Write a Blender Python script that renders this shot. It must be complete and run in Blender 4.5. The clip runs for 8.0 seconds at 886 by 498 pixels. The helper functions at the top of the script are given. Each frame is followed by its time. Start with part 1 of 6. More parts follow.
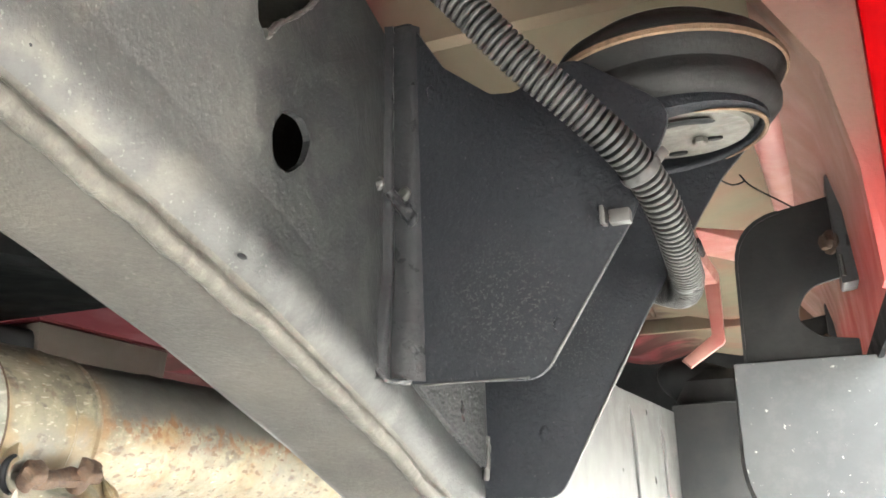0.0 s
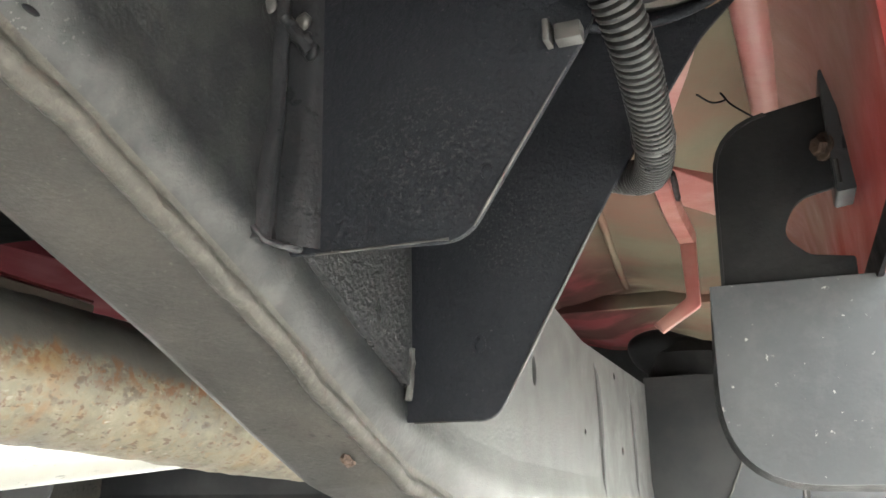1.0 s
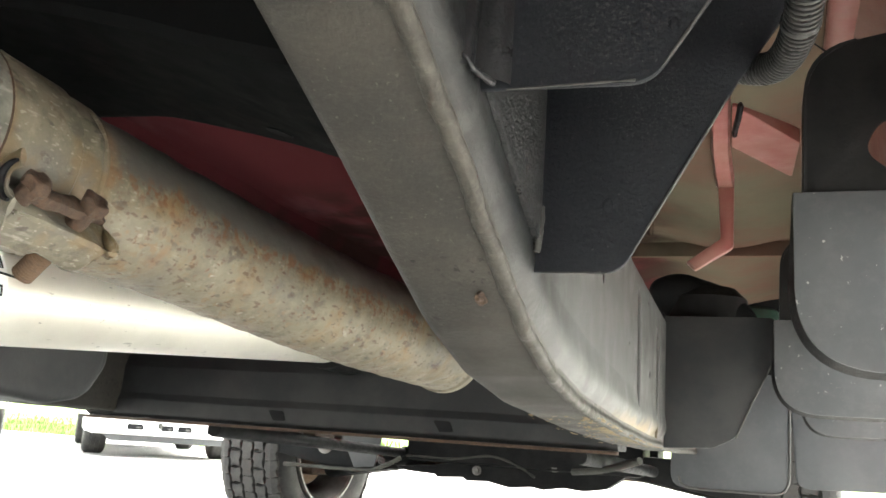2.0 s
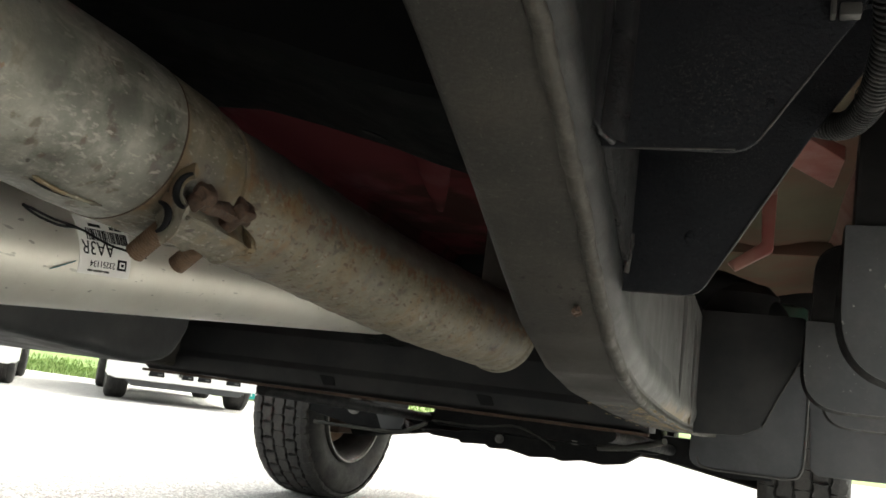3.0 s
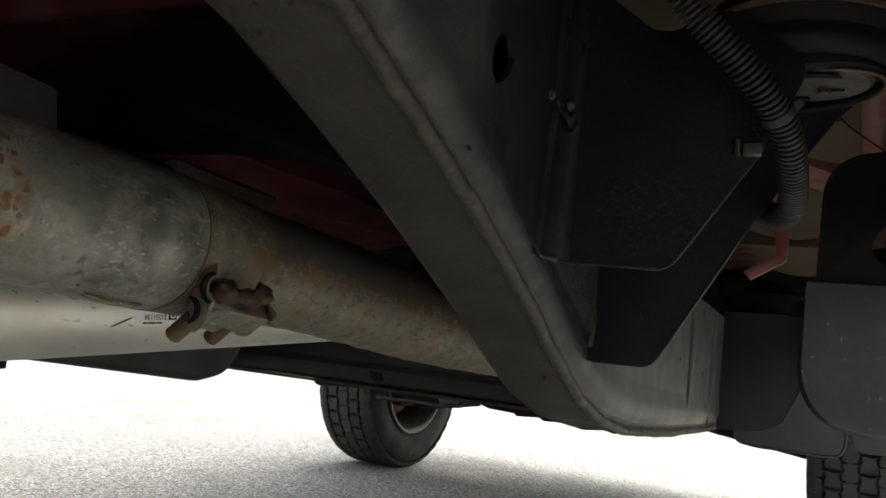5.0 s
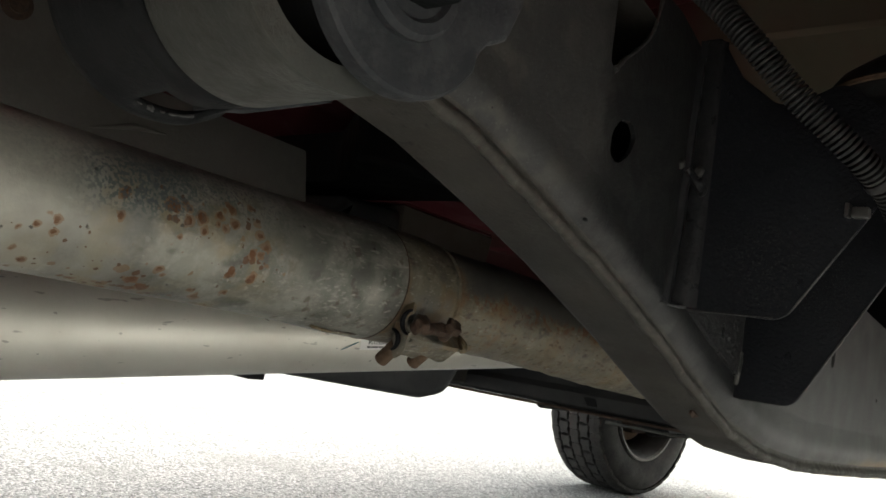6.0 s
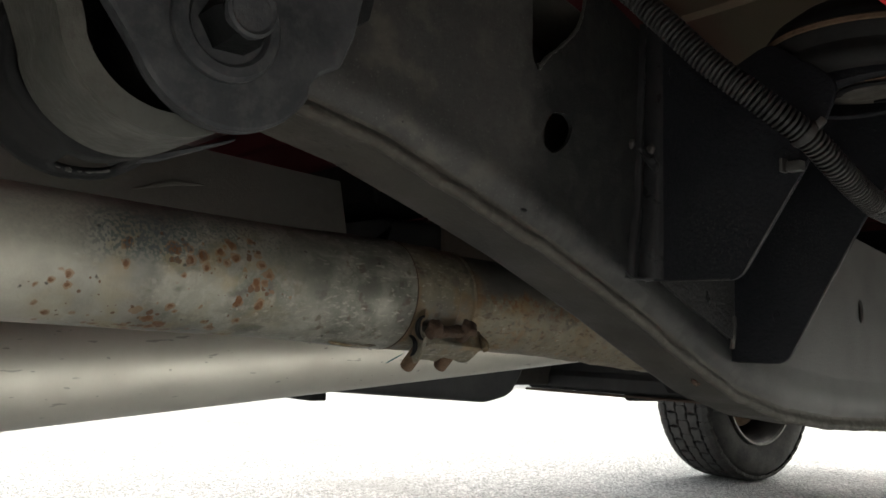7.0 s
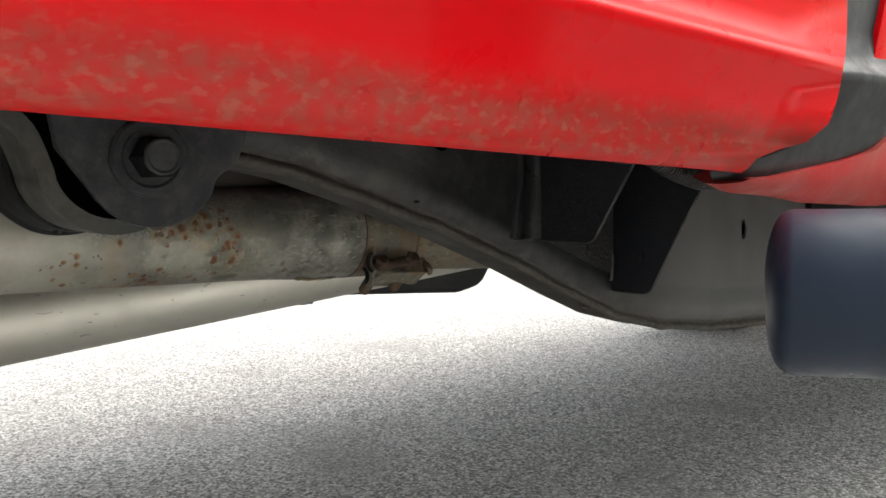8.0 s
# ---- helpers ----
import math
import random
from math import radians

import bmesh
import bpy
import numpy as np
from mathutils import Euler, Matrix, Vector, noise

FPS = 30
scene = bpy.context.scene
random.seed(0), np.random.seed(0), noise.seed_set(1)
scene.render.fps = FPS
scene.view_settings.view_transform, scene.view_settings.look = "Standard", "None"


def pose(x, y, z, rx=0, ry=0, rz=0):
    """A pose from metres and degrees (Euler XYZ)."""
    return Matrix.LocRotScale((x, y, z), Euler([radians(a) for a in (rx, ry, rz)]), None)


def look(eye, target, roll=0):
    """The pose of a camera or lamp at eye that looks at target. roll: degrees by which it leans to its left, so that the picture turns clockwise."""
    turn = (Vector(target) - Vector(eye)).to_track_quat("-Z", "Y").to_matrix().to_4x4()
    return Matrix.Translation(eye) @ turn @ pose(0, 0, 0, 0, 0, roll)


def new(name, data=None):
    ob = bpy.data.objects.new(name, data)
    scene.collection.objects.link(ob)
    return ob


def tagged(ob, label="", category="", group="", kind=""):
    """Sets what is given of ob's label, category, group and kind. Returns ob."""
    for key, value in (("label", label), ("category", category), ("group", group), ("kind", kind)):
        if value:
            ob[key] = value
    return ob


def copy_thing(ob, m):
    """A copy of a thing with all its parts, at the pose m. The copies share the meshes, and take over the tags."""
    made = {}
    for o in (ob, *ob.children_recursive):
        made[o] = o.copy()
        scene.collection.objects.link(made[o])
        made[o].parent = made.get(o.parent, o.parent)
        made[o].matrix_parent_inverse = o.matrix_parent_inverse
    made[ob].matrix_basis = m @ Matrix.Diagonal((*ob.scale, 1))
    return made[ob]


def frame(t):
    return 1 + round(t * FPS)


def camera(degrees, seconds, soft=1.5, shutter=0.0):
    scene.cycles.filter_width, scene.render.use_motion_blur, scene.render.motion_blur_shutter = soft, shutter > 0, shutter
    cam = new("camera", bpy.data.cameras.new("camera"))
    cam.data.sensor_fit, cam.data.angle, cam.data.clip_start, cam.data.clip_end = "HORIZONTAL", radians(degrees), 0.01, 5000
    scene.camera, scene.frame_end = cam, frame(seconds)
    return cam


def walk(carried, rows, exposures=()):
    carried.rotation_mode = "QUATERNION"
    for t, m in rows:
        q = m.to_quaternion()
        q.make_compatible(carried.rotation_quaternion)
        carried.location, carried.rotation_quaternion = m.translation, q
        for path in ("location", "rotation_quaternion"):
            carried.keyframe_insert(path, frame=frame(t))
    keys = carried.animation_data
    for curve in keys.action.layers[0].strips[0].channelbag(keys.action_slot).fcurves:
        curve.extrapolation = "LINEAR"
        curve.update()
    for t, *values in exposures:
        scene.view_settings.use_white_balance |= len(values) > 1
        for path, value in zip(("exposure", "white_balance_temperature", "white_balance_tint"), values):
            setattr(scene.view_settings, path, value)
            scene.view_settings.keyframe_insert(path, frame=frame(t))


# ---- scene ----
cam = camera(54.5, 8.0, soft=1.6)
PATH = [
    (0, (0.072, 0.073, 0.594), (-0.681, 1.858, 1.09), -1.9),
    (0.2, (0.061, 0.101, 0.573), (-0.678, 1.888, 1.083), -1.9),
    (0.5, (0.057, 0.146, 0.562), (-0.668, 1.933, 1.091), -1.9),
    (0.8, (0.061, 0.186, 0.548), (-0.66, 1.984, 1.044), -1.2),
    (1, (0.056, 0.204, 0.542), (-0.654, 2.004, 1.047), -0.9),
    (1.2, (0.044, 0.207, 0.526), (-0.663, 2.006, 1.039), 0.1),
    (1.3, (0.037, 0.203, 0.507), (-0.66, 2.007, 1.018), 0.7),
    (1.5, (0.034, 0.192, 0.483), (-0.664, 2.001, 0.975), 3.1),
    (1.7, (0.02, 0.176, 0.476), (-0.665, 1.992, 0.955), 3.4),
    (2, (-0.023, 0.136, 0.46), (-0.698, 1.969, 0.885), 4.0),
    (2.2, (-0.047, 0.105, 0.45), (-0.719, 1.945, 0.85), 4.3),
    (3.3, (-0.055, 0.003, 0.477), (-0.773, 1.84, 0.809), 7.8),
    (3.5, (-0.043, 0.0, 0.477), (-0.763, 1.833, 0.828), 7.9),
    (4, (0.009, -0.001, 0.536), (-0.814, 1.811, 0.735), 8.1),
    (4.2, (0.025, -0.01, 0.574), (-0.807, 1.799, 0.755), 6.5),
    (5.3, (0.074, -0.104, 0.577), (-0.806, 1.677, 0.813), 6.1),
    (5.5, (0.108, -0.126, 0.579), (-0.903, 1.585, 0.803), 7.7),
    (5.8, (0.156, -0.138, 0.587), (-1.076, 1.424, 0.79), 8.5),
    (6, (0.186, -0.145, 0.595), (-1.15, 1.331, 0.785), 8.2),
    (6.2, (0.208, -0.137, 0.586), (-1.182, 1.287, 0.788), 7.7),
    (6.5, (0.239, -0.124, 0.582), (-1.216, 1.233, 0.784), 5.9),
    (6.8, (0.281, -0.107, 0.582), (-1.215, 1.204, 0.789), 3.4),
    (7, (0.312, -0.096, 0.59), (-1.204, 1.193, 0.794), 1.3),
    (7.2, (0.348, -0.094, 0.602), (-1.187, 1.179, 0.756), -0.4),
    (7.5, (0.41, -0.111, 0.642), (-1.145, 1.147, 0.641), -1.0),
    (7.8, (0.487, -0.133, 0.692), (-1.073, 1.114, 0.583), -0.8),
    (8, (0.543, -0.138, 0.713), (-1.016, 1.104, 0.555), -1.2),
]
EXPOSE = [(0.0, 4.8, 6600, 3), (0.5, 4.3, 6550, 3), (1.0, 3.8, 6550, 3), (1.5, 3.3, 6550, 3), (2.0, 3.26, 6700, 3), (2.2, 3.1, 6750, 3), (3.3, 0.85, 6850, 3), (3.6, 0.6, 6850, 3),
          (4.2, 0.65, 6800, 3), (5.3, 0.85, 6700, 3), (6.0, 1.0, 6650, 3), (7.0, 1.0, 6650, 4), (7.5, 0.98, 6650, 5), (8.0, 0.98, 6650, 5)]
walk(cam, [(t, look(eye, target, roll)) for t, eye, target, roll in PATH], EXPOSE)

# ---- light: bright overcast sky, a wide veiled sun ----
world = bpy.data.worlds.new("overcast")
scene.world = world
world.use_nodes = True
wn = world.node_tree
sky = wn.nodes.new("ShaderNodeTexSky")
sky.sky_type, sky.sun_disc = "NISHITA", False
sky.sun_elevation, sky.sun_rotation = radians(54), radians(30)
sky.air_density, sky.dust_density, sky.ozone_density = 1.0, 6.0, 0.6
hsv = wn.nodes.new("ShaderNodeHueSaturation")
hsv.inputs["Saturation"].default_value = 0.22
wn.links.new(sky.outputs[0], hsv.inputs["Color"])
# an overcast sky is darker towards the horizon than overhead
wco, wsep, wmap, wmul = (wn.nodes.new(k) for k in ("ShaderNodeTexCoord", "ShaderNodeSeparateXYZ", "ShaderNodeMapRange", "ShaderNodeMix"))
wn.links.new(wco.outputs["Generated"], wsep.inputs[0])
wn.links.new(wsep.outputs[2], wmap.inputs["Value"])
wmap.inputs["To Min"].default_value, wmap.inputs["To Max"].default_value = 0.95, 1.2
wmul.data_type, wmul.blend_type = "RGBA", "MULTIPLY"
wmul.inputs["Factor"].default_value = 1.0
wn.links.new(hsv.outputs[0], wmul.inputs[6])
wn.links.new(wmap.outputs["Result"], wmul.inputs[7])
wn.links.new(wmul.outputs[2], wn.nodes["Background"].inputs[0])
wn.nodes["Background"].inputs[1].default_value = 0.2
sun_data = bpy.data.lights.new("sun", "SUN")
sun_data.energy, sun_data.angle, sun_data.color = 0.65, radians(60), (1.0, 0.975, 0.94)
sun = new("sun", sun_data)
sun.matrix_world = look((4, 7, 11), (0, 0, 0))


# ---- materials ----
def mat(name, base, rough=0.5, metal=0.0, second=None, scale=12.0, amount=0.5, fine=None, fine_scale=140.0, fine_amount=0.3, bump=0.15, bump_scale=220.0, rough_var=0.15, spots=None, spot_scale=60.0, spot_at=0.62, coat=0.0, spec=0.5):
    """A procedural surface: a base colour, broad stains, fine grain, optional spots, grain relief."""
    m = bpy.data.materials.new(name)
    m.use_nodes = True
    nt = m.node_tree
    N, L = nt.nodes, nt.links
    b = N["Principled BSDF"]
    co = N.new("ShaderNodeTexCoord")

    def noise_tex(sc, detail=6.0, rgh=0.6, off=0.0):
        n = N.new("ShaderNodeTexNoise")
        n.inputs["Scale"].default_value, n.inputs["Detail"].default_value, n.inputs["Roughness"].default_value = sc, detail, rgh
        mp = N.new("ShaderNodeMapping")
        mp.inputs["Location"].default_value = (off, off * 0.7, off * 1.3)
        L.new(co.outputs["Object"], mp.inputs[0])
        L.new(mp.outputs[0], n.inputs["Vector"])
        return n.outputs["Fac"]

    def ramp(src, lo, hi):
        r = N.new("ShaderNodeMapRange")
        r.interpolation_type = "SMOOTHSTEP"
        r.inputs["From Min"].default_value, r.inputs["From Max"].default_value = lo, hi
        L.new(src, r.inputs["Value"])
        return r.outputs["Result"]

    def mix(fac, a, c, k=1.0):
        x = N.new("ShaderNodeMix")
        x.data_type = "RGBA"
        if k < 1.0:
            mu = N.new("ShaderNodeMath")
            mu.operation = "MULTIPLY"
            mu.inputs[1].default_value = k
            L.new(fac, mu.inputs[0])
            fac = mu.outputs[0]
        L.new(fac, x.inputs["Factor"])
        for sock, val in ((x.inputs[6], a), (x.inputs[7], c)):
            if isinstance(val, tuple):
                sock.default_value = (*val, 1.0)
            else:
                L.new(val, sock)
        return x.outputs[2]

    col = base
    if second:
        col = mix(ramp(noise_tex(scale), 0.38, 0.66), col, second, amount)
    if fine:
        col = mix(ramp(noise_tex(fine_scale, 4, 0.7, 3.1), 0.45, 0.7), col, fine, fine_amount)
    if spots:
        col = mix(ramp(noise_tex(spot_scale, 3, 0.55, 7.7), spot_at, spot_at + 0.05), col, spots, 0.9)
    if isinstance(col, tuple):
        b.inputs["Base Color"].default_value = (*col, 1.0)
    else:
        L.new(col, b.inputs["Base Color"])
    r = N.new("ShaderNodeMapRange")
    r.inputs["From Min"].default_value, r.inputs["From Max"].default_value = 0.3, 0.7
    r.inputs["To Min"].default_value, r.inputs["To Max"].default_value = max(0.03, rough - rough_var), min(1.0, rough + rough_var)
    L.new(noise_tex(scale * 2.3, 5, 0.6, 1.9), r.inputs["Value"])
    L.new(r.outputs["Result"], b.inputs["Roughness"])
    b.inputs["Metallic"].default_value = metal
    b.inputs["Specular IOR Level"].default_value = spec
    b.inputs["Coat Weight"].default_value = coat
    b.inputs["Coat Roughness"].default_value = 0.08
    if bump:
        bp = N.new("ShaderNodeBump")
        bp.inputs["Strength"].default_value, bp.inputs["Distance"].default_value = bump, 0.002
        L.new(noise_tex(bump_scale, 5, 0.65, 5.3), bp.inputs["Height"])
        L.new(bp.outputs[0], b.inputs["Normal"])
    return m


RAIL = mat("rail_paint", (0.0325, 0.031, 0.0283), 0.55, 0.0, (0.053, 0.0485, 0.0415), 7, 0.8, (0.08, 0.074, 0.063), 190, 0.22, 0.35, 320, 0.12, spots=(0.014, 0.0135, 0.013), spot_scale=70, spot_at=0.73, spec=0.08)
BLACK = mat("chassis_black", (0.0095, 0.0098, 0.0105), 0.55, 0.0, (0.018, 0.0183, 0.0185), 14, 0.6, (0.032, 0.032, 0.031), 260, 0.2, 0.35, 520, 0.12, spec=0.05)
# darker than any black paint: deep underbody shade put into the colour
SHADEBLACK = mat("black_with_shade", (0.0045, 0.005, 0.0053), 0.7, 0.0, (0.0074, 0.008, 0.0083), 12, 0.6, (0.011, 0.011, 0.011), 200, 0.2, 0.3, 300, 0.1, spec=0.06)
# paler than the rail: worn paint, and the crest's highlight put into the colour
RIDGE = mat("seam_wear_highlight", (0.055, 0.051, 0.044), 0.5, 0.05, (0.036, 0.034, 0.03), 45, 0.8, (0.1, 0.092, 0.078), 150, 0.45, 0.6, 300, 0.12, spec=0.12)
STRIPBLACK = mat("strip_black", (0.0105, 0.011, 0.0125), 0.36, 0.0, (0.0155, 0.0158, 0.017), 30, 0.7, (0.032, 0.0315, 0.031), 150, 0.3, 0.5, 260, 0.12, spec=0.24)
ORANGEPEEL = mat("stippled_black", (0.0085, 0.0088, 0.0095), 0.34, 0.0, (0.013, 0.013, 0.0135), 20, 0.6, (0.03, 0.029, 0.028), 210, 0.3, 1.0, 210, 0.1, spec=0.5)
for n_ in ORANGEPEEL.node_tree.nodes:
    if n_.type == "BUMP":
        n_.inputs["Distance"].default_value = 0.008
GLOSSBLACK = mat("bracket_black", (0.0097, 0.0107, 0.0135), 0.45, 0.0, (0.0138, 0.015, 0.0182), 13, 0.7, (0.024, 0.024, 0.025), 240, 0.3, 0.8, 300, 0.12, spots=(0.05, 0.05, 0.049), spot_scale=430, spot_at=0.69, spec=0.12)
EDGE = mat("bare_edge", (0.06, 0.058, 0.053), 0.5, 0.3, (0.025, 0.0245, 0.0235), 60, 0.8, bump=0.3)
ALUMINISED = mat("aluminised_steel", (0.27, 0.267, 0.228), 0.48, 0.4, (0.125, 0.125, 0.105), 11, 0.9, (0.36, 0.345, 0.3), 90, 0.5, 0.25, 200, 0.12, spots=(0.3, 0.28, 0.24), spot_scale=120, spot_at=0.66)
ALUMINISED2 = mat("aluminised_worn", (0.162, 0.144, 0.105), 0.55, 0.2, (0.095, 0.084, 0.058), 14, 0.8, (0.27, 0.245, 0.184), 70, 0.5, 0.35, 160, 0.12, spots=(0.13, 0.085, 0.045), spot_scale=110, spot_at=0.67)
ALU = mat("brushed_aluminium", (0.7, 0.68, 0.605), 0.42, 0.6, (0.55, 0.525, 0.455), 6, 0.6, (0.66, 0.635, 0.57), 80, 0.3, 0.12, 300, 0.08)
RUST = mat("rusty_steel", (0.045, 0.026, 0.016), 0.8, 0.1, (0.075, 0.042, 0.024), 60, 0.8, (0.022, 0.015, 0.011), 190, 0.7, 0.7, 300)
RUSTLIGHT = mat("light_rust", (0.1, 0.06, 0.034), 0.8, 0.1, (0.14, 0.09, 0.055), 70, 0.8, (0.05, 0.03, 0.018), 200, 0.6, bump=0.5)
RUBBER = mat("rubber", (0.012, 0.012, 0.0125), 0.5, 0.0, (0.024, 0.0235, 0.023), 18, 0.6, bump=0.3, spec=0.09)
TYRE = mat("tyre_rubber", (0.032, 0.032, 0.032), 0.75, 0.0, (0.065, 0.062, 0.058), 9, 0.7, (0.09, 0.086, 0.08), 120, 0.3, 0.5, 160, spec=0.25)
PLASTIC = mat("loom_plastic", (0.021, 0.021, 0.0212), 0.38, 0.0, (0.038, 0.037, 0.0355), 30, 0.5, (0.07, 0.068, 0.063), 120, 0.35, 0.2, spec=0.15)
GREYPLATE = mat("grey_dusty_plastic", (0.06, 0.064, 0.067), 0.5, 0.0, (0.088, 0.091, 0.092), 8, 0.7, (0.12, 0.12, 0.117), 60, 0.2, 0.25, 240, 0.1, spots=(0.3, 0.295, 0.28), spot_scale=150, spot_at=0.69, spec=0.3)
FLAP = mat("dark_flap_plastic", (0.022, 0.023, 0.0245), 0.55, 0.0, (0.04, 0.04, 0.04), 9, 0.7, bump=0.25, spec=0.2)
REDPAINT = mat("red_body_paint", (0.5, 0.0025, 0.0055), 0.3, 0.0, (0.47, 0.0035, 0.0065), 6, 0.5, bump=0.0, coat=0.08, rough_var=0.05, spec=0.06)
REDDIRT = mat("red_paint_mud", (0.3, 0.012, 0.014), 0.5, 0.0, (0.24, 0.045, 0.036), 14, 0.8, (0.22, 0.07, 0.05), 160, 0.35, 0.3, 180, spec=0.25)
PRIMER = mat("underbody_primer", (0.118, 0.106, 0.076), 0.8, 0.0, (0.138, 0.058, 0.048), 3.2, 0.6, (0.1, 0.09, 0.066), 9, 0.5, 0.2, 200, spec=0.0)
UNDERRED = mat("underbody_red", (0.068, 0.009, 0.0115), 0.5, 0.0, (0.092, 0.021, 0.023), 5, 0.7, (0.042, 0.007, 0.008), 30, 0.5, 0.25, 200, spec=0.12)
OVERSPRAY = mat("overspray_red_beige", (0.225, 0.106, 0.09), 0.45, 0.0, (0.21, 0.158, 0.122), 5, 0.7, (0.24, 0.12, 0.1), 60, 0.3, 0.2, spec=0.25)
PINK = mat("overspray_red", (0.235, 0.075, 0.065), 0.45, 0.0, (0.25, 0.13, 0.105), 9, 0.8, bump=0.2)
BOXBROWN = mat("dull_brown_sheet", (0.105, 0.092, 0.078), 0.55, 0.1, (0.085, 0.074, 0.062), 9, 0.7, (0.12, 0.107, 0.09), 70, 0.3, 0.3, spec=0.2)
SHIELD = mat("heat_shield", (0.14, 0.133, 0.12), 0.55, 0.15, (0.105, 0.1, 0.09), 6, 0.7, (0.17, 0.16, 0.145), 60, 0.3, 0.3, spec=0.2)
STEELGREY = mat("spring_steel", (0.05, 0.0515, 0.047), 0.55, 0.05, (0.075, 0.074, 0.065), 18, 0.7, (0.035, 0.031, 0.026), 90, 0.4, 0.4, spec=0.12)
HANGER = mat("cast_hanger", (0.025, 0.0265, 0.029), 0.55, 0.05, (0.046, 0.047, 0.05), 26, 0.7, (0.075, 0.076, 0.075), 80, 0.3, 0.4, spec=0.1)
BOLT = mat("bolt_steel", (0.17, 0.165, 0.155), 0.45, 0.6, (0.1, 0.095, 0.09), 40, 0.6, bump=0.4)
CLIPGREY = mat("clip_plastic", (0.05, 0.049, 0.046), 0.5, 0.0, (0.032, 0.031, 0.029), 60, 0.5)
FILLER = mat("black_trim", (0.016, 0.017, 0.0185), 0.5, 0.0, (0.022, 0.023, 0.0245), 20, 0.5, bump=0.2, spec=0.26)
GUARD = mat("grey_guard_plastic", (0.052, 0.056, 0.06), 0.5, 0.0, (0.074, 0.077, 0.08), 7, 0.7, (0.09, 0.09, 0.088), 70, 0.2, 0.2, 240, 0.1, spec=0.3)
BARGREY = mat("powder_coat", (0.011, 0.019, 0.034), 0.4, 0.0, (0.013, 0.021, 0.037), 20, 0.5, bump=0.05, bump_scale=600, spec=0.2)
RIM = mat("rim_alloy", (0.085, 0.085, 0.083), 0.45, 0.4, (0.05, 0.047, 0.042), 20, 0.6)
PAPER = mat("label_paper", (0.78, 0.77, 0.74), 0.6, 0.0, (0.66, 0.65, 0.62), 60, 0.5, bump=0.1)
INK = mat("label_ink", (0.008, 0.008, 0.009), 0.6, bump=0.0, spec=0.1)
TEAL = mat("teal_marker", (0.05, 0.3, 0.36), 0.6, bump=0.0)
TEALSIGN = mat("teal_board", (0.0, 0.3, 0.27), 0.5, 0.0, (0.0, 0.24, 0.22), 8, 0.5, bump=0.05)
OCHRE = mat("ochre_mud", (0.2, 0.145, 0.075), 0.9, 0.0, (0.28, 0.22, 0.13), 90, 0.7, (0.1, 0.07, 0.035), 200, 0.4, bump=0.6)
GREENTAPE = mat("green_sleeve", (0.01, 0.04, 0.026), 0.5, 0.0, (0.03, 0.03, 0.02), 40, 0.6, bump=0.1)
ZINC = mat("zinc_plate", (0.085, 0.082, 0.074), 0.5, 0.2, (0.055, 0.05, 0.041), 40, 0.7, (0.08, 0.06, 0.038), 120, 0.5, 0.3)
WHITEPAINT = mat("white_paint", (0.78, 0.78, 0.77), 0.3, 0.0, (0.7, 0.7, 0.69), 3, 0.5, bump=0.0, coat=0.6)
CHROME = mat("chrome", (0.6, 0.61, 0.62), 0.2, 0.9, (0.5, 0.5, 0.5), 4, 0.5, bump=0.0)
GRASS = mat("grass", (0.15, 0.235, 0.06), 0.9, 0.0, (0.22, 0.29, 0.095), 1.4, 0.9, (0.09, 0.16, 0.04), 9, 0.6, 0.6, 40)


def nodes_of(m):
    return m.node_tree.nodes, m.node_tree.links, m.node_tree.nodes["Principled BSDF"]


def tint(m, colour, mask):
    """Lays a colour over a material's base colour where the mask, a node output, is high."""
    N, L, b = nodes_of(m)
    x = N.new("ShaderNodeMix")
    x.data_type = "RGBA"
    sock = b.inputs["Base Color"]
    if sock.links:
        L.new(sock.links[0].from_socket, x.inputs[6])
    else:
        x.inputs[6].default_value = sock.default_value
    x.inputs[7].default_value = (*colour, 1)
    L.new(mask, x.inputs["Factor"])
    L.new(x.outputs[2], sock)


def calc(m, op, a, b=None, c=None):
    N, L, _ = nodes_of(m)
    n = N.new("ShaderNodeMath")
    n.operation = op
    for k, v in enumerate((a, b, c)):
        if v is None:
            continue
        if isinstance(v, (int, float)):
            n.inputs[k].default_value = v
        else:
            L.new(v, n.inputs[k])
    return n.outputs[0]


def span(m, src, lo, hi):
    N, L, _ = nodes_of(m)
    r = N.new("ShaderNodeMapRange")
    r.interpolation_type = "SMOOTHSTEP"
    r.inputs["From Min"].default_value, r.inputs["From Max"].default_value = lo, hi
    L.new(src, r.inputs["Value"])
    return r.outputs["Result"]


def place_of(m):
    N, L, _ = nodes_of(m)
    g = N.new("ShaderNodeNewGeometry")
    x = N.new("ShaderNodeSeparateXYZ")
    L.new(g.outputs["Position"], x.inputs[0])
    return g.outputs["Position"], x.outputs


def grain(m, scale, detail=4.0, stretch=(1, 1, 1), off=0.0):
    N, L, _ = nodes_of(m)
    pos, _x = place_of(m)
    mp = N.new("ShaderNodeMapping")
    mp.inputs["Scale"].default_value, mp.inputs["Location"].default_value = stretch, (off, off, off)
    L.new(pos, mp.inputs[0])
    n = N.new("ShaderNodeTexNoise")
    n.inputs["Scale"].default_value, n.inputs["Detail"].default_value = scale, detail
    L.new(mp.outputs[0], n.inputs["Vector"])
    return n.outputs["Fac"]


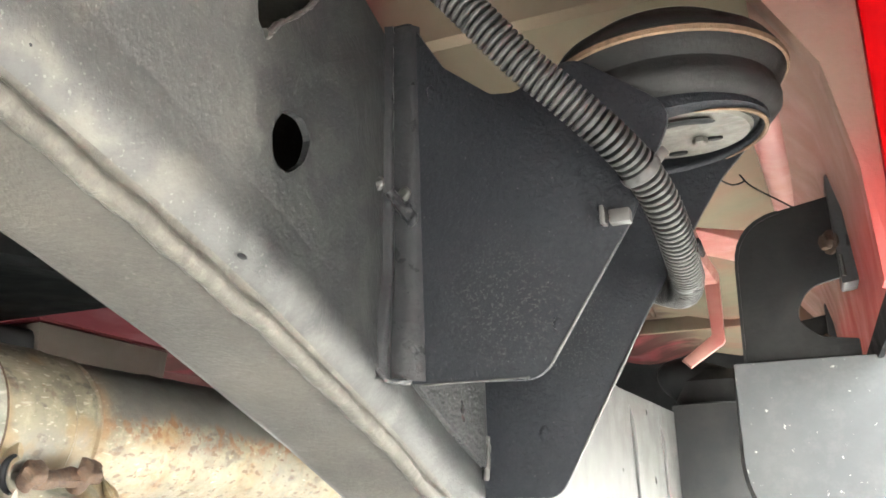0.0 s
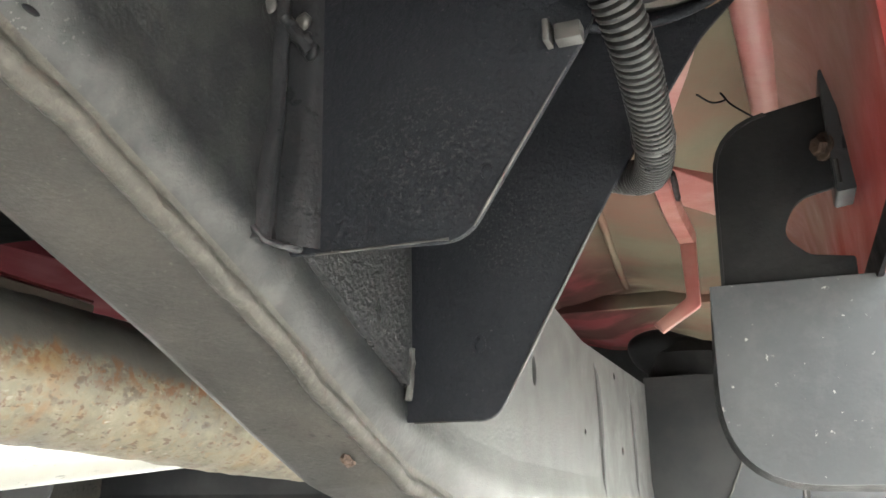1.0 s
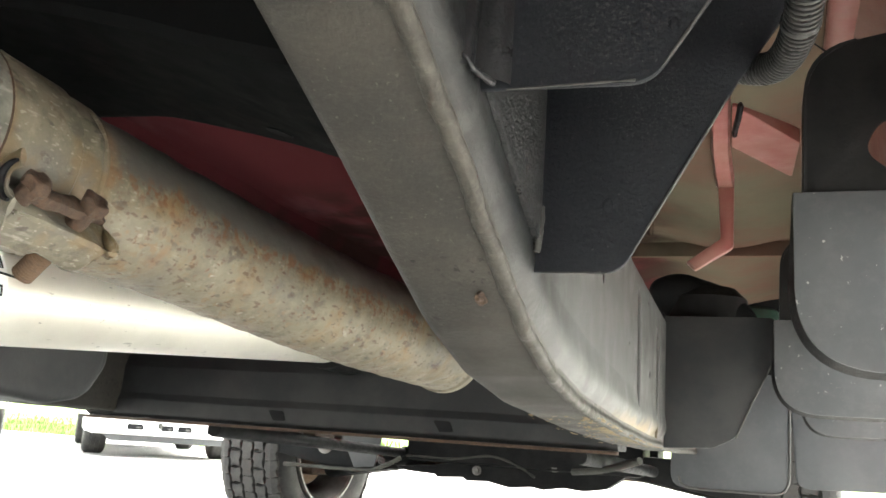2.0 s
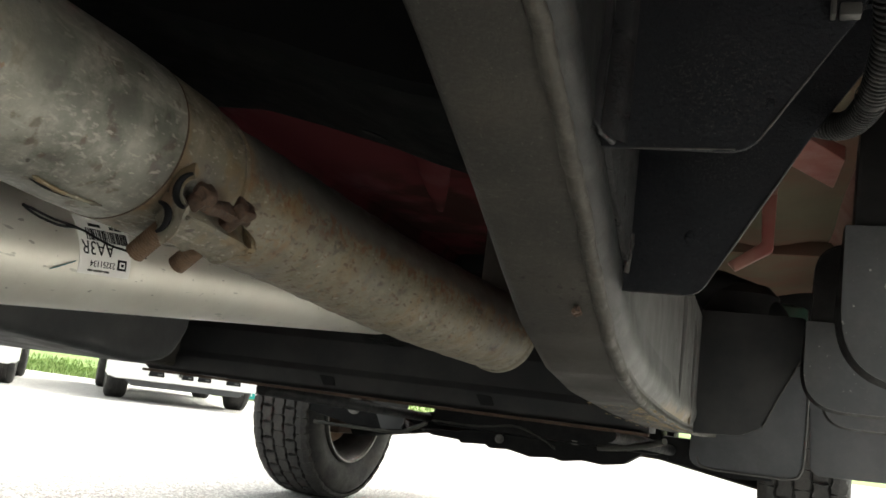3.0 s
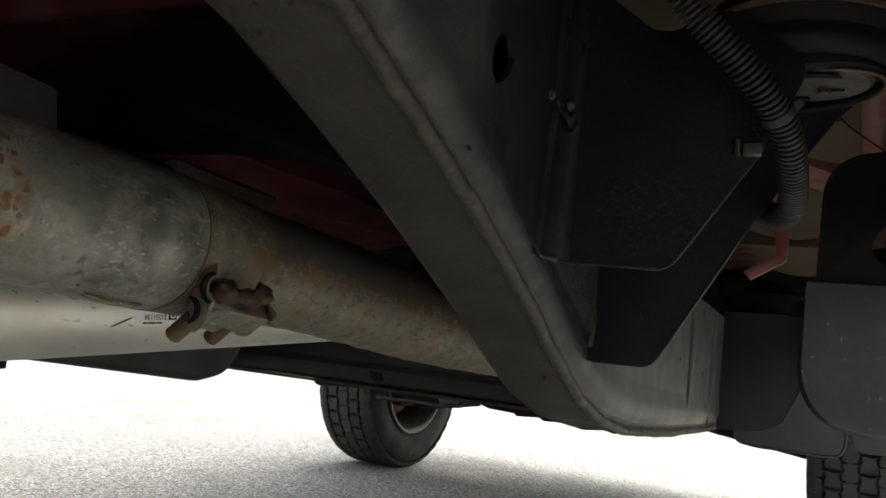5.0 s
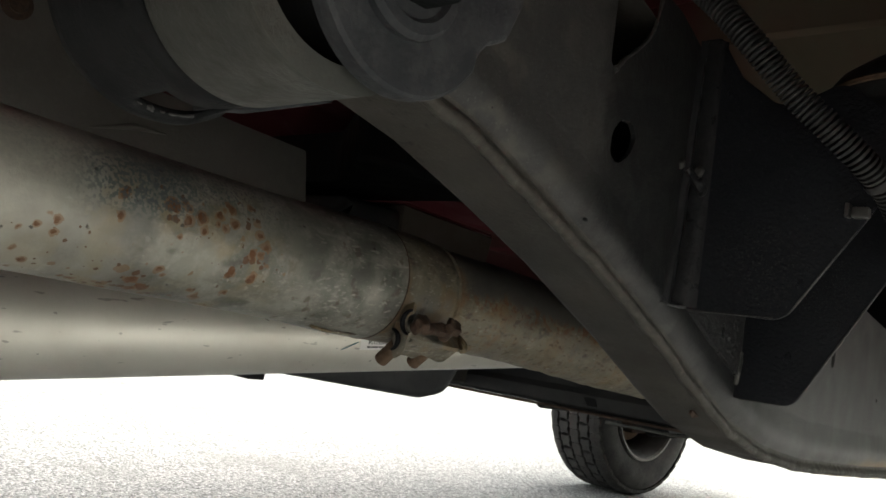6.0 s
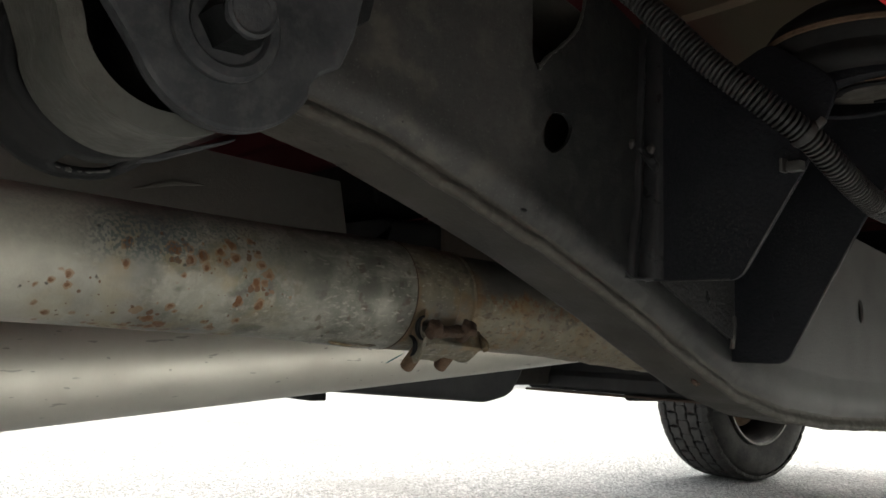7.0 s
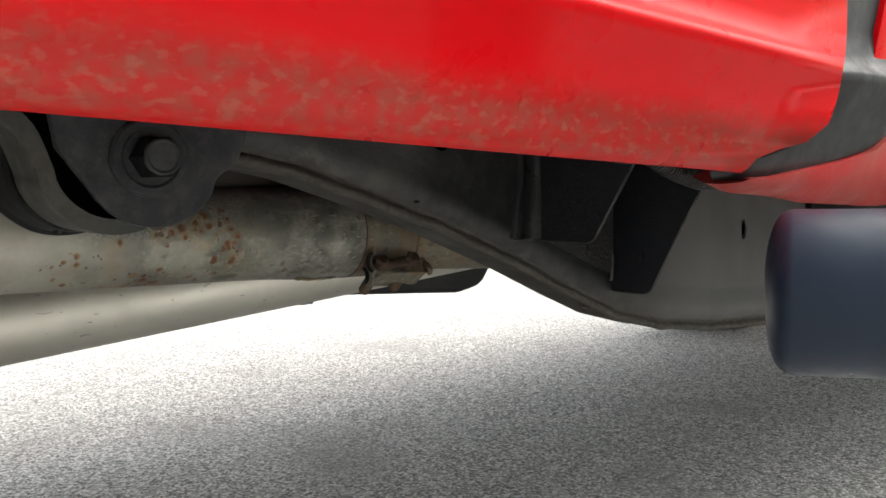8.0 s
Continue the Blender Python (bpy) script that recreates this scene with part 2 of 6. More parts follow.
def dots(m, scale, least, gain, off=0.0, press=None):
    """Round blots of differing sizes: a cell's chance above `least` sets its radius; press scales it."""
    N, L, _ = nodes_of(m)
    pos, _x = place_of(m)
    mp = N.new("ShaderNodeMapping")
    mp.inputs["Location"].default_value = (off, off, off)
    L.new(pos, mp.inputs[0])
    wob, add = N.new("ShaderNodeTexNoise"), N.new("ShaderNodeMixRGB")
    wob.inputs["Scale"].default_value = scale * 1.7
    add.blend_type = "ADD"
    add.inputs[0].default_value = 0.5 / scale
    L.new(mp.outputs[0], wob.inputs["Vector"])
    L.new(mp.outputs[0], add.inputs[1])
    L.new(wob.outputs["Color"], add.inputs[2])
    v = N.new("ShaderNodeTexVoronoi")
    v.inputs["Scale"].default_value = scale
    L.new(add.outputs[0], v.inputs["Vector"])
    sep = N.new("ShaderNodeSeparateXYZ")
    L.new(v.outputs["Color"], sep.inputs[0])
    r = calc(m, "MULTIPLY", calc(m, "MAXIMUM", calc(m, "SUBTRACT", sep.outputs[0], least), 0.0), gain)
    if press is not None:
        r = calc(m, "MULTIPLY", r, press)
    n = N.new("ShaderNodeMapRange")
    n.interpolation_type = "SMOOTHSTEP"
    n.inputs["From Min"].default_value, n.inputs["From Max"].default_value = 0.02, 0.12
    L.new(calc(m, "SUBTRACT", r, v.outputs["Distance"]), n.inputs["Value"])
    return n.outputs["Result"]


# asphalt: packed small stones of differing greys, pits between them
ASPHALT = mat("pale_asphalt", (0.41, 0.404, 0.392), 0.85, 0.0, (0.46, 0.453, 0.438), 0.9, 0.7, bump=0.0)
N_, L_, B_ = nodes_of(ASPHALT)
pos_, xyz_ = place_of(ASPHALT)
vor = N_.new("ShaderNodeTexVoronoi")
vor.inputs["Scale"].default_value = 150
L_.new(pos_, vor.inputs["Vector"])
sep = N_.new("ShaderNodeSeparateColor")
L_.new(vor.outputs["Color"], sep.inputs[0])
tint(ASPHALT, (0.1, 0.098, 0.095), calc(ASPHALT, "MULTIPLY", span(ASPHALT, sep.outputs[0], 0.42, 0.2), 0.8))
tint(ASPHALT, (0.78, 0.765, 0.74), calc(ASPHALT, "MULTIPLY", span(ASPHALT, sep.outputs[1], 0.6, 0.85), 0.9))
tint(ASPHALT, (0.14, 0.137, 0.132), calc(ASPHALT, "MULTIPLY", span(ASPHALT, vor.outputs["Distance"], 0.5, 0.85), 0.7))
tint(ASPHALT, (0.26, 0.25, 0.235), calc(ASPHALT, "MULTIPLY", span(ASPHALT, grain(ASPHALT, 1.7), 0.52, 0.7), 0.5))
bp_ = N_.new("ShaderNodeBump")
bp_.inputs["Strength"].default_value, bp_.inputs["Distance"].default_value = 0.8, 0.004
L_.new(calc(ASPHALT, "MULTIPLY", vor.outputs["Distance"], -1.0), bp_.inputs["Height"])
L_.new(bp_.outputs[0], B_.inputs["Normal"])

# scuffs in patches on the rail's painted underside
pos_, xyz_ = place_of(RAIL)
tint(RAIL, (0.011, 0.0105, 0.01), calc(RAIL, "MULTIPLY", calc(RAIL, "MULTIPLY", span(RAIL, grain(RAIL, 11, 2, (1, 1, 1), 1.0), 0.54, 0.62), span(RAIL, grain(RAIL, 210, 4, (1, 0.5, 1), 3.0), 0.58, 0.64)), 0.75))
tint(RAIL, (0.1, 0.094, 0.082), calc(RAIL, "MULTIPLY", span(RAIL, grain(RAIL, 330, 2, (1, 1, 1), 5.0), 0.68, 0.72), 0.5))

# rail web: dusty grey at the rear, fresh black round the welded bracket, pale and streaky further on
WEB = mat("rail_web_paint", (0.041, 0.041, 0.04), 0.45, 0.0, (0.062, 0.06, 0.055), 9, 0.8, (0.026, 0.026, 0.025), 130, 0.4, 0.35, 280, 0.1, spec=0.14)
pos_, xyz_ = place_of(WEB)
wy = calc(WEB, "ADD", xyz_[1], calc(WEB, "MULTIPLY", calc(WEB, "SUBTRACT", grain(WEB, 16, 6), 0.5), 0.1))
# paler towards the front: part of the web's grazing sheen put into colour
tint(WEB, (0.075, 0.075, 0.073), calc(WEB, "MULTIPLY", span(WEB, wy, 0.72, 0.86), 0.8))
tint(WEB, (0.12, 0.119, 0.115), calc(WEB, "MULTIPLY", calc(WEB, "MULTIPLY", span(WEB, wy, 0.75, 0.9), span(WEB, grain(WEB, 26, 4, (1, 1, 0.25)), 0.3, 0.85)), 0.25))
tint(WEB, (0.04, 0.04, 0.039), calc(WEB, "MULTIPLY", calc(WEB, "MULTIPLY", span(WEB, wy, 1.0, 1.35), span(WEB, grain(WEB, 18, 4, (1, 1, 0.3), 4.0), 0.3, 0.85)), 0.3))
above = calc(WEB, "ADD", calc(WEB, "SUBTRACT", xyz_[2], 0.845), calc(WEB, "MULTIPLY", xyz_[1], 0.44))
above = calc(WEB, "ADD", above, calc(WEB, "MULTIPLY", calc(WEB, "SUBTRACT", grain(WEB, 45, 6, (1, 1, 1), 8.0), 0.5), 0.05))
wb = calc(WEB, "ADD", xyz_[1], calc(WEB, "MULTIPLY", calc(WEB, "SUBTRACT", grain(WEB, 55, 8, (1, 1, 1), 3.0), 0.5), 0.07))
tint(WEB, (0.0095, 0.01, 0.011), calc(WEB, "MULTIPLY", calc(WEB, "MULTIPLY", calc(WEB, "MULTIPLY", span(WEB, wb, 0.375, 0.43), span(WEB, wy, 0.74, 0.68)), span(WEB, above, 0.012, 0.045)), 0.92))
tint(WEB, (0.02, 0.021, 0.02), calc(WEB, "MULTIPLY", calc(WEB, "MULTIPLY", calc(WEB, "MULTIPLY", span(WEB, xyz_[1], 0.36, 0.42), span(WEB, xyz_[1], 0.8, 0.66)), span(WEB, grain(WEB, 42, 8, (1, 1, 1), 2.0), 0.46, 0.6)), 0.75))
tint(WEB, (0.085, 0.08, 0.068), calc(WEB, "MULTIPLY", calc(WEB, "MULTIPLY", span(WEB, xyz_[1], 0.4, 0.3), span(WEB, grain(WEB, 30, 6, (1, 1, 1), 6.0), 0.5, 0.68)), 0.6))
tint(WEB, (0.045, 0.045, 0.042), calc(WEB, "MULTIPLY", calc(WEB, "MULTIPLY", span(WEB, xyz_[1], 0.41, 0.44), span(WEB, xyz_[1], 0.56, 0.5)), calc(WEB, "MULTIPLY", span(WEB, grain(WEB, 90, 10, (1, 1, 0.8), 5.0), 0.52, 0.66), 0.22)))
tint(WEB, (0.11, 0.107, 0.1), calc(WEB, "MULTIPLY", calc(WEB, "MULTIPLY", span(WEB, grain(WEB, 460, 2), 0.64, 0.7), calc(WEB, "ADD", span(WEB, xyz_[1], 0.45, 0.38), calc(WEB, "ADD", span(WEB, xyz_[1], 0.68, 0.76), 0.25))), 0.35))

pos_, xyz_ = place_of(ALU)
tint(ALU, (0.16, 0.15, 0.125), calc(ALU, "MULTIPLY", span(ALU, grain(ALU, 120, 2, (1, 0.22, 1), 8.0), 0.69, 0.73), 0.5))
tint(ALU, (0.12, 0.11, 0.09), calc(ALU, "MULTIPLY", span(ALU, grain(ALU, 150, 1.5, (1, 0.45, 1), 2.0), 0.72, 0.76), 0.55))
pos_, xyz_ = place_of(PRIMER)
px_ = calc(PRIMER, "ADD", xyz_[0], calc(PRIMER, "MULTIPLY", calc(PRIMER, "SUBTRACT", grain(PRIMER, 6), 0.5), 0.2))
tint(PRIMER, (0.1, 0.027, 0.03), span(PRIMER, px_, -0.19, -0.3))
# far side of the floor darkened, its shade put into the colour
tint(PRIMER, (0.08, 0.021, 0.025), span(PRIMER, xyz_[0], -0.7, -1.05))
tint(PRIMER, (0.12, 0.06, 0.062), calc(PRIMER, "MULTIPLY", calc(PRIMER, "MULTIPLY", span(PRIMER, xyz_[0], -0.3, -0.4), span(PRIMER, grain(PRIMER, 9, 6, (1, 0.4, 1), 3.0), 0.5, 0.72)), 0.6))
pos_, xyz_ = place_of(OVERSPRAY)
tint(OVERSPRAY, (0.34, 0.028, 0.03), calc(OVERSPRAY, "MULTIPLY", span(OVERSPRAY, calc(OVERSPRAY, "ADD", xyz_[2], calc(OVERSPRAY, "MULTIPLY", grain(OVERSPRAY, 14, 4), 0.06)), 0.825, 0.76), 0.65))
# far rocker wall: dimmer light there painted as a darker red
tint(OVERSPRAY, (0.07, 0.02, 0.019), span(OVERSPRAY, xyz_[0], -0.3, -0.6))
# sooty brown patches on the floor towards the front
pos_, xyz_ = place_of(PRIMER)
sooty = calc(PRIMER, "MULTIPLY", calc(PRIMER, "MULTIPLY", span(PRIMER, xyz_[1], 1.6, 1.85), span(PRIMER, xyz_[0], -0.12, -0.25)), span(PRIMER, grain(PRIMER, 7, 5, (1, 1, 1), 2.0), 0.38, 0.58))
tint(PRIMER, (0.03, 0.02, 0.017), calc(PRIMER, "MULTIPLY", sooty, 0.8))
# mud spattered along the bed's lower edge, thinning upwards
pos_, xyz_ = place_of(REDPAINT)
rh_ = calc(REDPAINT, "ADD", xyz_[2], calc(REDPAINT, "MULTIPLY", xyz_[1], 0.0585))
wav_ = calc(REDPAINT, "ADD", rh_, calc(REDPAINT, "MULTIPLY", calc(REDPAINT, "SUBTRACT", grain(REDPAINT, 9, 5), 0.5), 0.016))
low_ = calc(REDPAINT, "MULTIPLY", span(REDPAINT, wav_, 0.79, 0.764), span(REDPAINT, rh_, 0.736, 0.748))
tint(REDPAINT, (0.2, 0.018, 0.015), calc(REDPAINT, "MULTIPLY", low_, 0.8))
tint(REDPAINT, (0.14, 0.055, 0.036), calc(REDPAINT, "MULTIPLY", low_, calc(REDPAINT, "MULTIPLY", span(REDPAINT, grain(REDPAINT, 120, 9, (1, 0.7, 1), 3.0), 0.4, 0.66), 0.38)))
tint(REDPAINT, (0.19, 0.115, 0.075), calc(REDPAINT, "MULTIPLY", low_, calc(REDPAINT, "MULTIPLY", span(REDPAINT, grain(REDPAINT, 200, 6, (1, 0.55, 1), 6.0), 0.52, 0.66), 0.22)))
# ochre mud smeared along the low corner of the rail
for m_ in (RAIL, WEB):
    pos_, xyz_ = place_of(m_)
    run_ = calc(m_, "MULTIPLY", span(m_, xyz_[1], 0.98, 1.2), span(m_, xyz_[1], 1.62, 1.4))
    edge_ = span(m_, xyz_[0], -0.222, -0.168) if m_ == RAIL else span(m_, xyz_[2], 0.515, 0.478)
    thick_ = span(m_, calc(m_, "ADD", grain(m_, 38, 7, (1, 0.5, 1), 4.0), calc(m_, "MULTIPLY", edge_, 0.2)), 0.48, 0.66)
    tint(m_, (0.27, 0.2, 0.1), calc(m_, "MULTIPLY", calc(m_, "MULTIPLY", run_, edge_), calc(m_, "MULTIPLY", thick_, 0.75)))
# road grit thrown on the lower middle of the front gusset
GB = GLOSSBLACK
pos_, xyz_ = place_of(GB)
dx_, dz_ = calc(GB, "DIVIDE", calc(GB, "ADD", xyz_[0], 0.092), 0.048), calc(GB, "DIVIDE", calc(GB, "SUBTRACT", xyz_[2], 0.69), 0.045)
far_ = calc(GB, "SQRT", calc(GB, "ADD", calc(GB, "MULTIPLY", dx_, dx_), calc(GB, "MULTIPLY", dz_, dz_)))
grit_ = calc(GB, "ADD", calc(GB, "MULTIPLY", span(GB, far_, 1.15, 0.3), 0.9), 0.06)
tint(GB, (0.04, 0.04, 0.039), calc(GB, "MULTIPLY", grit_, calc(GB, "MULTIPLY", span(GB, grain(GB, 620, 3, (1, 1, 1), 2.0), 0.55, 0.66), 0.7)))
# exhaust: orange rust freckles where the pipe is hottest, scratches beside the clamp
for m_, lo_, hi_ in ((ALUMINISED, 0.02, 0.36), (ALUMINISED2, 0.66, 1.15)):
    pos_, xyz_ = place_of(m_)
    band = calc(m_, "MULTIPLY", span(m_, xyz_[1], lo_ - 0.06, lo_ + 0.05), span(m_, xyz_[1], hi_ + 0.08, hi_ - 0.06))
    if m_ == ALUMINISED2:
        field = calc(m_, "ADD", grain(m_, 110, 3.5, (1, 0.8, 1), 2.0), calc(m_, "MULTIPLY", calc(m_, "SUBTRACT", grain(m_, 13, 2, (1, 1, 1), 4.0), 0.5), 0.35))
        tint(m_, (0.2, 0.12, 0.045), calc(m_, "MULTIPLY", calc(m_, "MULTIPLY", band, span(m_, field, 0.545, 0.62)), 0.3))
        tint(m_, (0.19, 0.075, 0.013), calc(m_, "MULTIPLY", calc(m_, "MULTIPLY", band, span(m_, field, 0.6, 0.65)), 0.2))
        tint(m_, (0.1, 0.04, 0.015), calc(m_, "MULTIPLY", calc(m_, "MULTIPLY", band, span(m_, grain(m_, 150, 2, (1, 1, 1), 9.0), 0.61, 0.66)), 0.8))
    worn = calc(m_, "MULTIPLY", span(m_, xyz_[1], 0.3, 0.42), span(m_, xyz_[1], 0.75, 0.55))
    tint(m_, (0.42, 0.4, 0.35), calc(m_, "MULTIPLY", calc(m_, "MULTIPLY", calc(m_, "ADD", worn, 0.12), calc(m_, "MULTIPLY", span(m_, grain(m_, 24, 3, (1, 1, 1), 11.0), 0.46, 0.62), span(m_, grain(m_, 150, 5, (1, 0.16, 1.4), 6.0), 0.58, 0.68))), 0.6))
    tint(m_, (0.4, 0.39, 0.34), calc(m_, "MULTIPLY", span(m_, grain(m_, 95, 4, (1, 0.6, 1), 8.0), 0.65, 0.7), 0.45))
    tint(m_, (0.38, 0.36, 0.3), calc(m_, "MULTIPLY", calc(m_, "MULTIPLY", calc(m_, "ADD", worn, 0.3), span(m_, grain(m_, 330, 4, (1, 0.4, 1), 12.0), 0.6, 0.69)), 0.5))
    tint(m_, (0.05, 0.045, 0.035), calc(m_, "MULTIPLY", span(m_, grain(m_, 45, 6, (1, 0.7, 1), 13.0), 0.56, 0.7), 0.5))
    tint(m_, (0.075, 0.04, 0.02), calc(m_, "MULTIPLY", calc(m_, "MULTIPLY", worn, span(m_, grain(m_, 60, 6, (1, 1, 1), 5.0), 0.58, 0.68)), 0.6))
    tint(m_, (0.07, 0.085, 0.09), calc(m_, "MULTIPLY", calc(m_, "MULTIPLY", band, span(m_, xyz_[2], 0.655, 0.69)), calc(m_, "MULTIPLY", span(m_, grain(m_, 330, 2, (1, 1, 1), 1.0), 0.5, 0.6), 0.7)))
    tint(m_, (0.1, 0.098, 0.09), calc(m_, "MULTIPLY", span(m_, grain(m_, 14, 5, (1, 0.5, 1), 3.0), 0.5, 0.68), 0.75))

# the rear stretch of the pipe is paler: cleaner metal, and light put into the colour
pos_, xyz_ = place_of(ALUMINISED)
tint(ALUMINISED, (0.46, 0.445, 0.385), calc(ALUMINISED, "MULTIPLY", span(ALUMINISED, calc(ALUMINISED, "ADD", xyz_[1], calc(ALUMINISED, "MULTIPLY", calc(ALUMINISED, "SUBTRACT", grain(ALUMINISED, 14, 5), 0.5), 0.25)), 0.26, 0.06), 0.75))
# by the clamp: dark mottling, with the upper side's shade painted in
mottle_shade = calc(ALUMINISED, "MULTIPLY", span(ALUMINISED, xyz_[1], 0.27, 0.42), calc(ALUMINISED, "MULTIPLY", span(ALUMINISED, xyz_[2], 0.595, 0.645), span(ALUMINISED, grain(ALUMINISED, 30, 8, (1, 0.7, 1), 15.0), 0.3, 0.6)))
tint(ALUMINISED, (0.075, 0.078, 0.066), calc(ALUMINISED, "MULTIPLY", mottle_shade, 0.8))
chip = calc(ALUMINISED, "MULTIPLY", span(ALUMINISED, xyz_[1], 0.36, 0.46), span(ALUMINISED, grain(ALUMINISED, 210, 4, (1, 0.4, 1), 5.0), 0.58, 0.68))
tint(ALUMINISED, (0.42, 0.4, 0.35), calc(ALUMINISED, "MULTIPLY", chip, 0.5))
pos_, xyz_ = place_of(ALUMINISED)
# rust freckles thickest between 0.14 and 0.36 m, with pale yellow stains about them
MA = ALUMINISED
heart = calc(MA, "MULTIPLY", span(MA, xyz_[1], 0.09, 0.24), span(MA, xyz_[1], 0.4, 0.31))
low_ = span(MA, xyz_[2], 0.705, 0.665)
some = calc(MA, "MULTIPLY", low_, calc(MA, "ADD", calc(MA, "MULTIPLY", heart, 0.75), calc(MA, "MULTIPLY", span(MA, xyz_[1], 0.42, 0.3), 0.35)))
some = calc(MA, "MULTIPLY", some, calc(MA, "ADD", calc(MA, "MULTIPLY", span(MA, grain(MA, 17, 2, (1, 1, 1), 6.0), 0.38, 0.6), 0.8), 0.35))
tint(MA, (0.27, 0.21, 0.1), calc(MA, "MULTIPLY", calc(MA, "MULTIPLY", some, span(MA, grain(MA, 30, 5, (1, 1, 1), 2.0), 0.45, 0.65)), 0.45))
big, small = dots(MA, 82, 0.3, 0.85, 1.3, some), dots(MA, 150, 0.4, 0.95, 4.1, some)
tint(MA, (0.2, 0.095, 0.03), calc(MA, "MULTIPLY", dots(MA, 82, 0.25, 1.15, 1.3, some), 0.55))
tint(MA, (0.115, 0.042, 0.009), calc(MA, "MULTIPLY", big, calc(MA, "ADD", calc(MA, "MULTIPLY", span(MA, grain(MA, 160, 3), 0.35, 0.65), 0.4), 0.55)))
tint(MA, (0.1, 0.045, 0.018), calc(MA, "MULTIPLY", small, 0.85))
tint(MA, (0.035, 0.026, 0.02), calc(MA, "MULTIPLY", dots(MA, 75, 0.8, 1.2, 7.7), 0.8))
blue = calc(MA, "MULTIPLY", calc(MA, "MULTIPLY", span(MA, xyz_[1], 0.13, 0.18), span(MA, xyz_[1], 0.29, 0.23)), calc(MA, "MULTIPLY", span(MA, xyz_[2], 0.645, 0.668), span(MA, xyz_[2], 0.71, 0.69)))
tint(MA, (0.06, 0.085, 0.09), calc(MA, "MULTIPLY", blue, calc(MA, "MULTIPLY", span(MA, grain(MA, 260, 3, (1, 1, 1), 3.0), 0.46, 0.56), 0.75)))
tint(ALUMINISED2, (0.026, 0.022, 0.017), calc(ALUMINISED2, "MULTIPLY", span(ALUMINISED2, grain(ALUMINISED2, 75, 4, (1, 0.6, 1), 21.0), 0.58, 0.67), 0.6))
tint(ALUMINISED2, (0.17, 0.105, 0.035), calc(ALUMINISED2, "MULTIPLY", span(ALUMINISED2, grain(ALUMINISED2, 22, 6, (1, 1, 1), 17.0), 0.52, 0.66), 0.5))
M2 = ALUMINISED2
pos_, xyz_ = place_of(M2)
h_ = calc(M2, "ADD", calc(M2, "SUBTRACT", xyz_[2], 0.692), calc(M2, "MULTIPLY", xyz_[1], 0.088))
h_ = calc(M2, "ADD", h_, calc(M2, "MULTIPLY", calc(M2, "SUBTRACT", grain(M2, 26, 6), 0.5), 0.03))
on_ = span(M2, xyz_[1], 0.62, 0.67)
tint(M2, (0.165, 0.147, 0.105), calc(M2, "MULTIPLY", on_, calc(M2, "MULTIPLY", span(M2, h_, 0.012, -0.02), calc(M2, "MULTIPLY", span(M2, grain(M2, 70, 9, (1, 1, 1), 3.0), 0.3, 0.7), 0.75))))
tint(M2, (0.075, 0.074, 0.068), calc(M2, "MULTIPLY", calc(M2, "MULTIPLY", on_, span(M2, h_, 0.006, 0.02)), 0.9))
tint(M2, (0.13, 0.055, 0.02), calc(M2, "MULTIPLY", calc(M2, "MULTIPLY", on_, calc(M2, "MULTIPLY", span(M2, h_, -0.012, 0.006), span(M2, h_, 0.022, 0.01))), calc(M2, "MULTIPLY", span(M2, grain(M2, 110, 5, (1, 1, 1), 1.0), 0.45, 0.62), 0.85)))
tint(M2, (0.07, 0.04, 0.02), calc(M2, "MULTIPLY", calc(M2, "MULTIPLY", on_, span(M2, h_, 0.01, -0.005)), calc(M2, "MULTIPLY", span(M2, grain(M2, 170, 2, (1, 0.45, 1), 7.0), 0.6, 0.68), 0.7)))
for y_, w_ in ((0.536, 0.006), (0.64, 0.009), (0.725, 0.005)):
    near = calc(M2, "MULTIPLY", span(M2, xyz_[1], y_ - w_, y_ - 0.001), span(M2, xyz_[1], y_ + w_ * 1.6, y_ + 0.001))
    tint(M2, (0.2, 0.1, 0.035), calc(M2, "MULTIPLY", near, calc(M2, "MULTIPLY", span(M2, grain(M2, 32, 5, (1, 0.5, 1), y_ * 9), 0.5, 0.66), 0.45)))


# ---- mesh helpers ----
def finish(name, bm, material, parent=None, label="", smooth=35, mats=()):
    bmesh.ops.recalc_face_normals(bm, faces=bm.faces)
    me = bpy.data.meshes.new(name)
    bm.to_mesh(me)
    bm.free()
    me.materials.append(material)
    for m in mats:
        me.materials.append(m)
    if smooth:
        for p in me.polygons:
            p.use_smooth = True
        me.set_sharp_from_angle(angle=radians(smooth))
    ob = new(name, me)
    if parent:
        ob.parent = parent
    if label:
        ob["label"] = label
    return ob


def part(name, bm, material, parent, label="", smooth=35, mats=()):
    return finish(name, bm, material, parent, label, smooth, mats)


def bevel_all(bm, w, segs=2, angle=30):
    es = [e for e in bm.edges if len(e.link_faces) == 2 and e.calc_face_angle(0) > radians(angle)]
    if es and w > 0:
        bmesh.ops.bevel(bm, geom=es, offset=w, segments=segs, affect="EDGES", profile=0.6)
    return bm


def box(x0, x1, y0, y1, z0, z1, bev=0.004, bm=None):
    b = bmesh.new()
    bmesh.ops.create_cube(b, size=1, matrix=Matrix.Translation(((x0 + x1) / 2, (y0 + y1) / 2, (z0 + z1) / 2)) @ Matrix.Diagonal((x1 - x0, y1 - y0, z1 - z0, 1)))
    bevel_all(b, bev)
    return merge(bm, b)


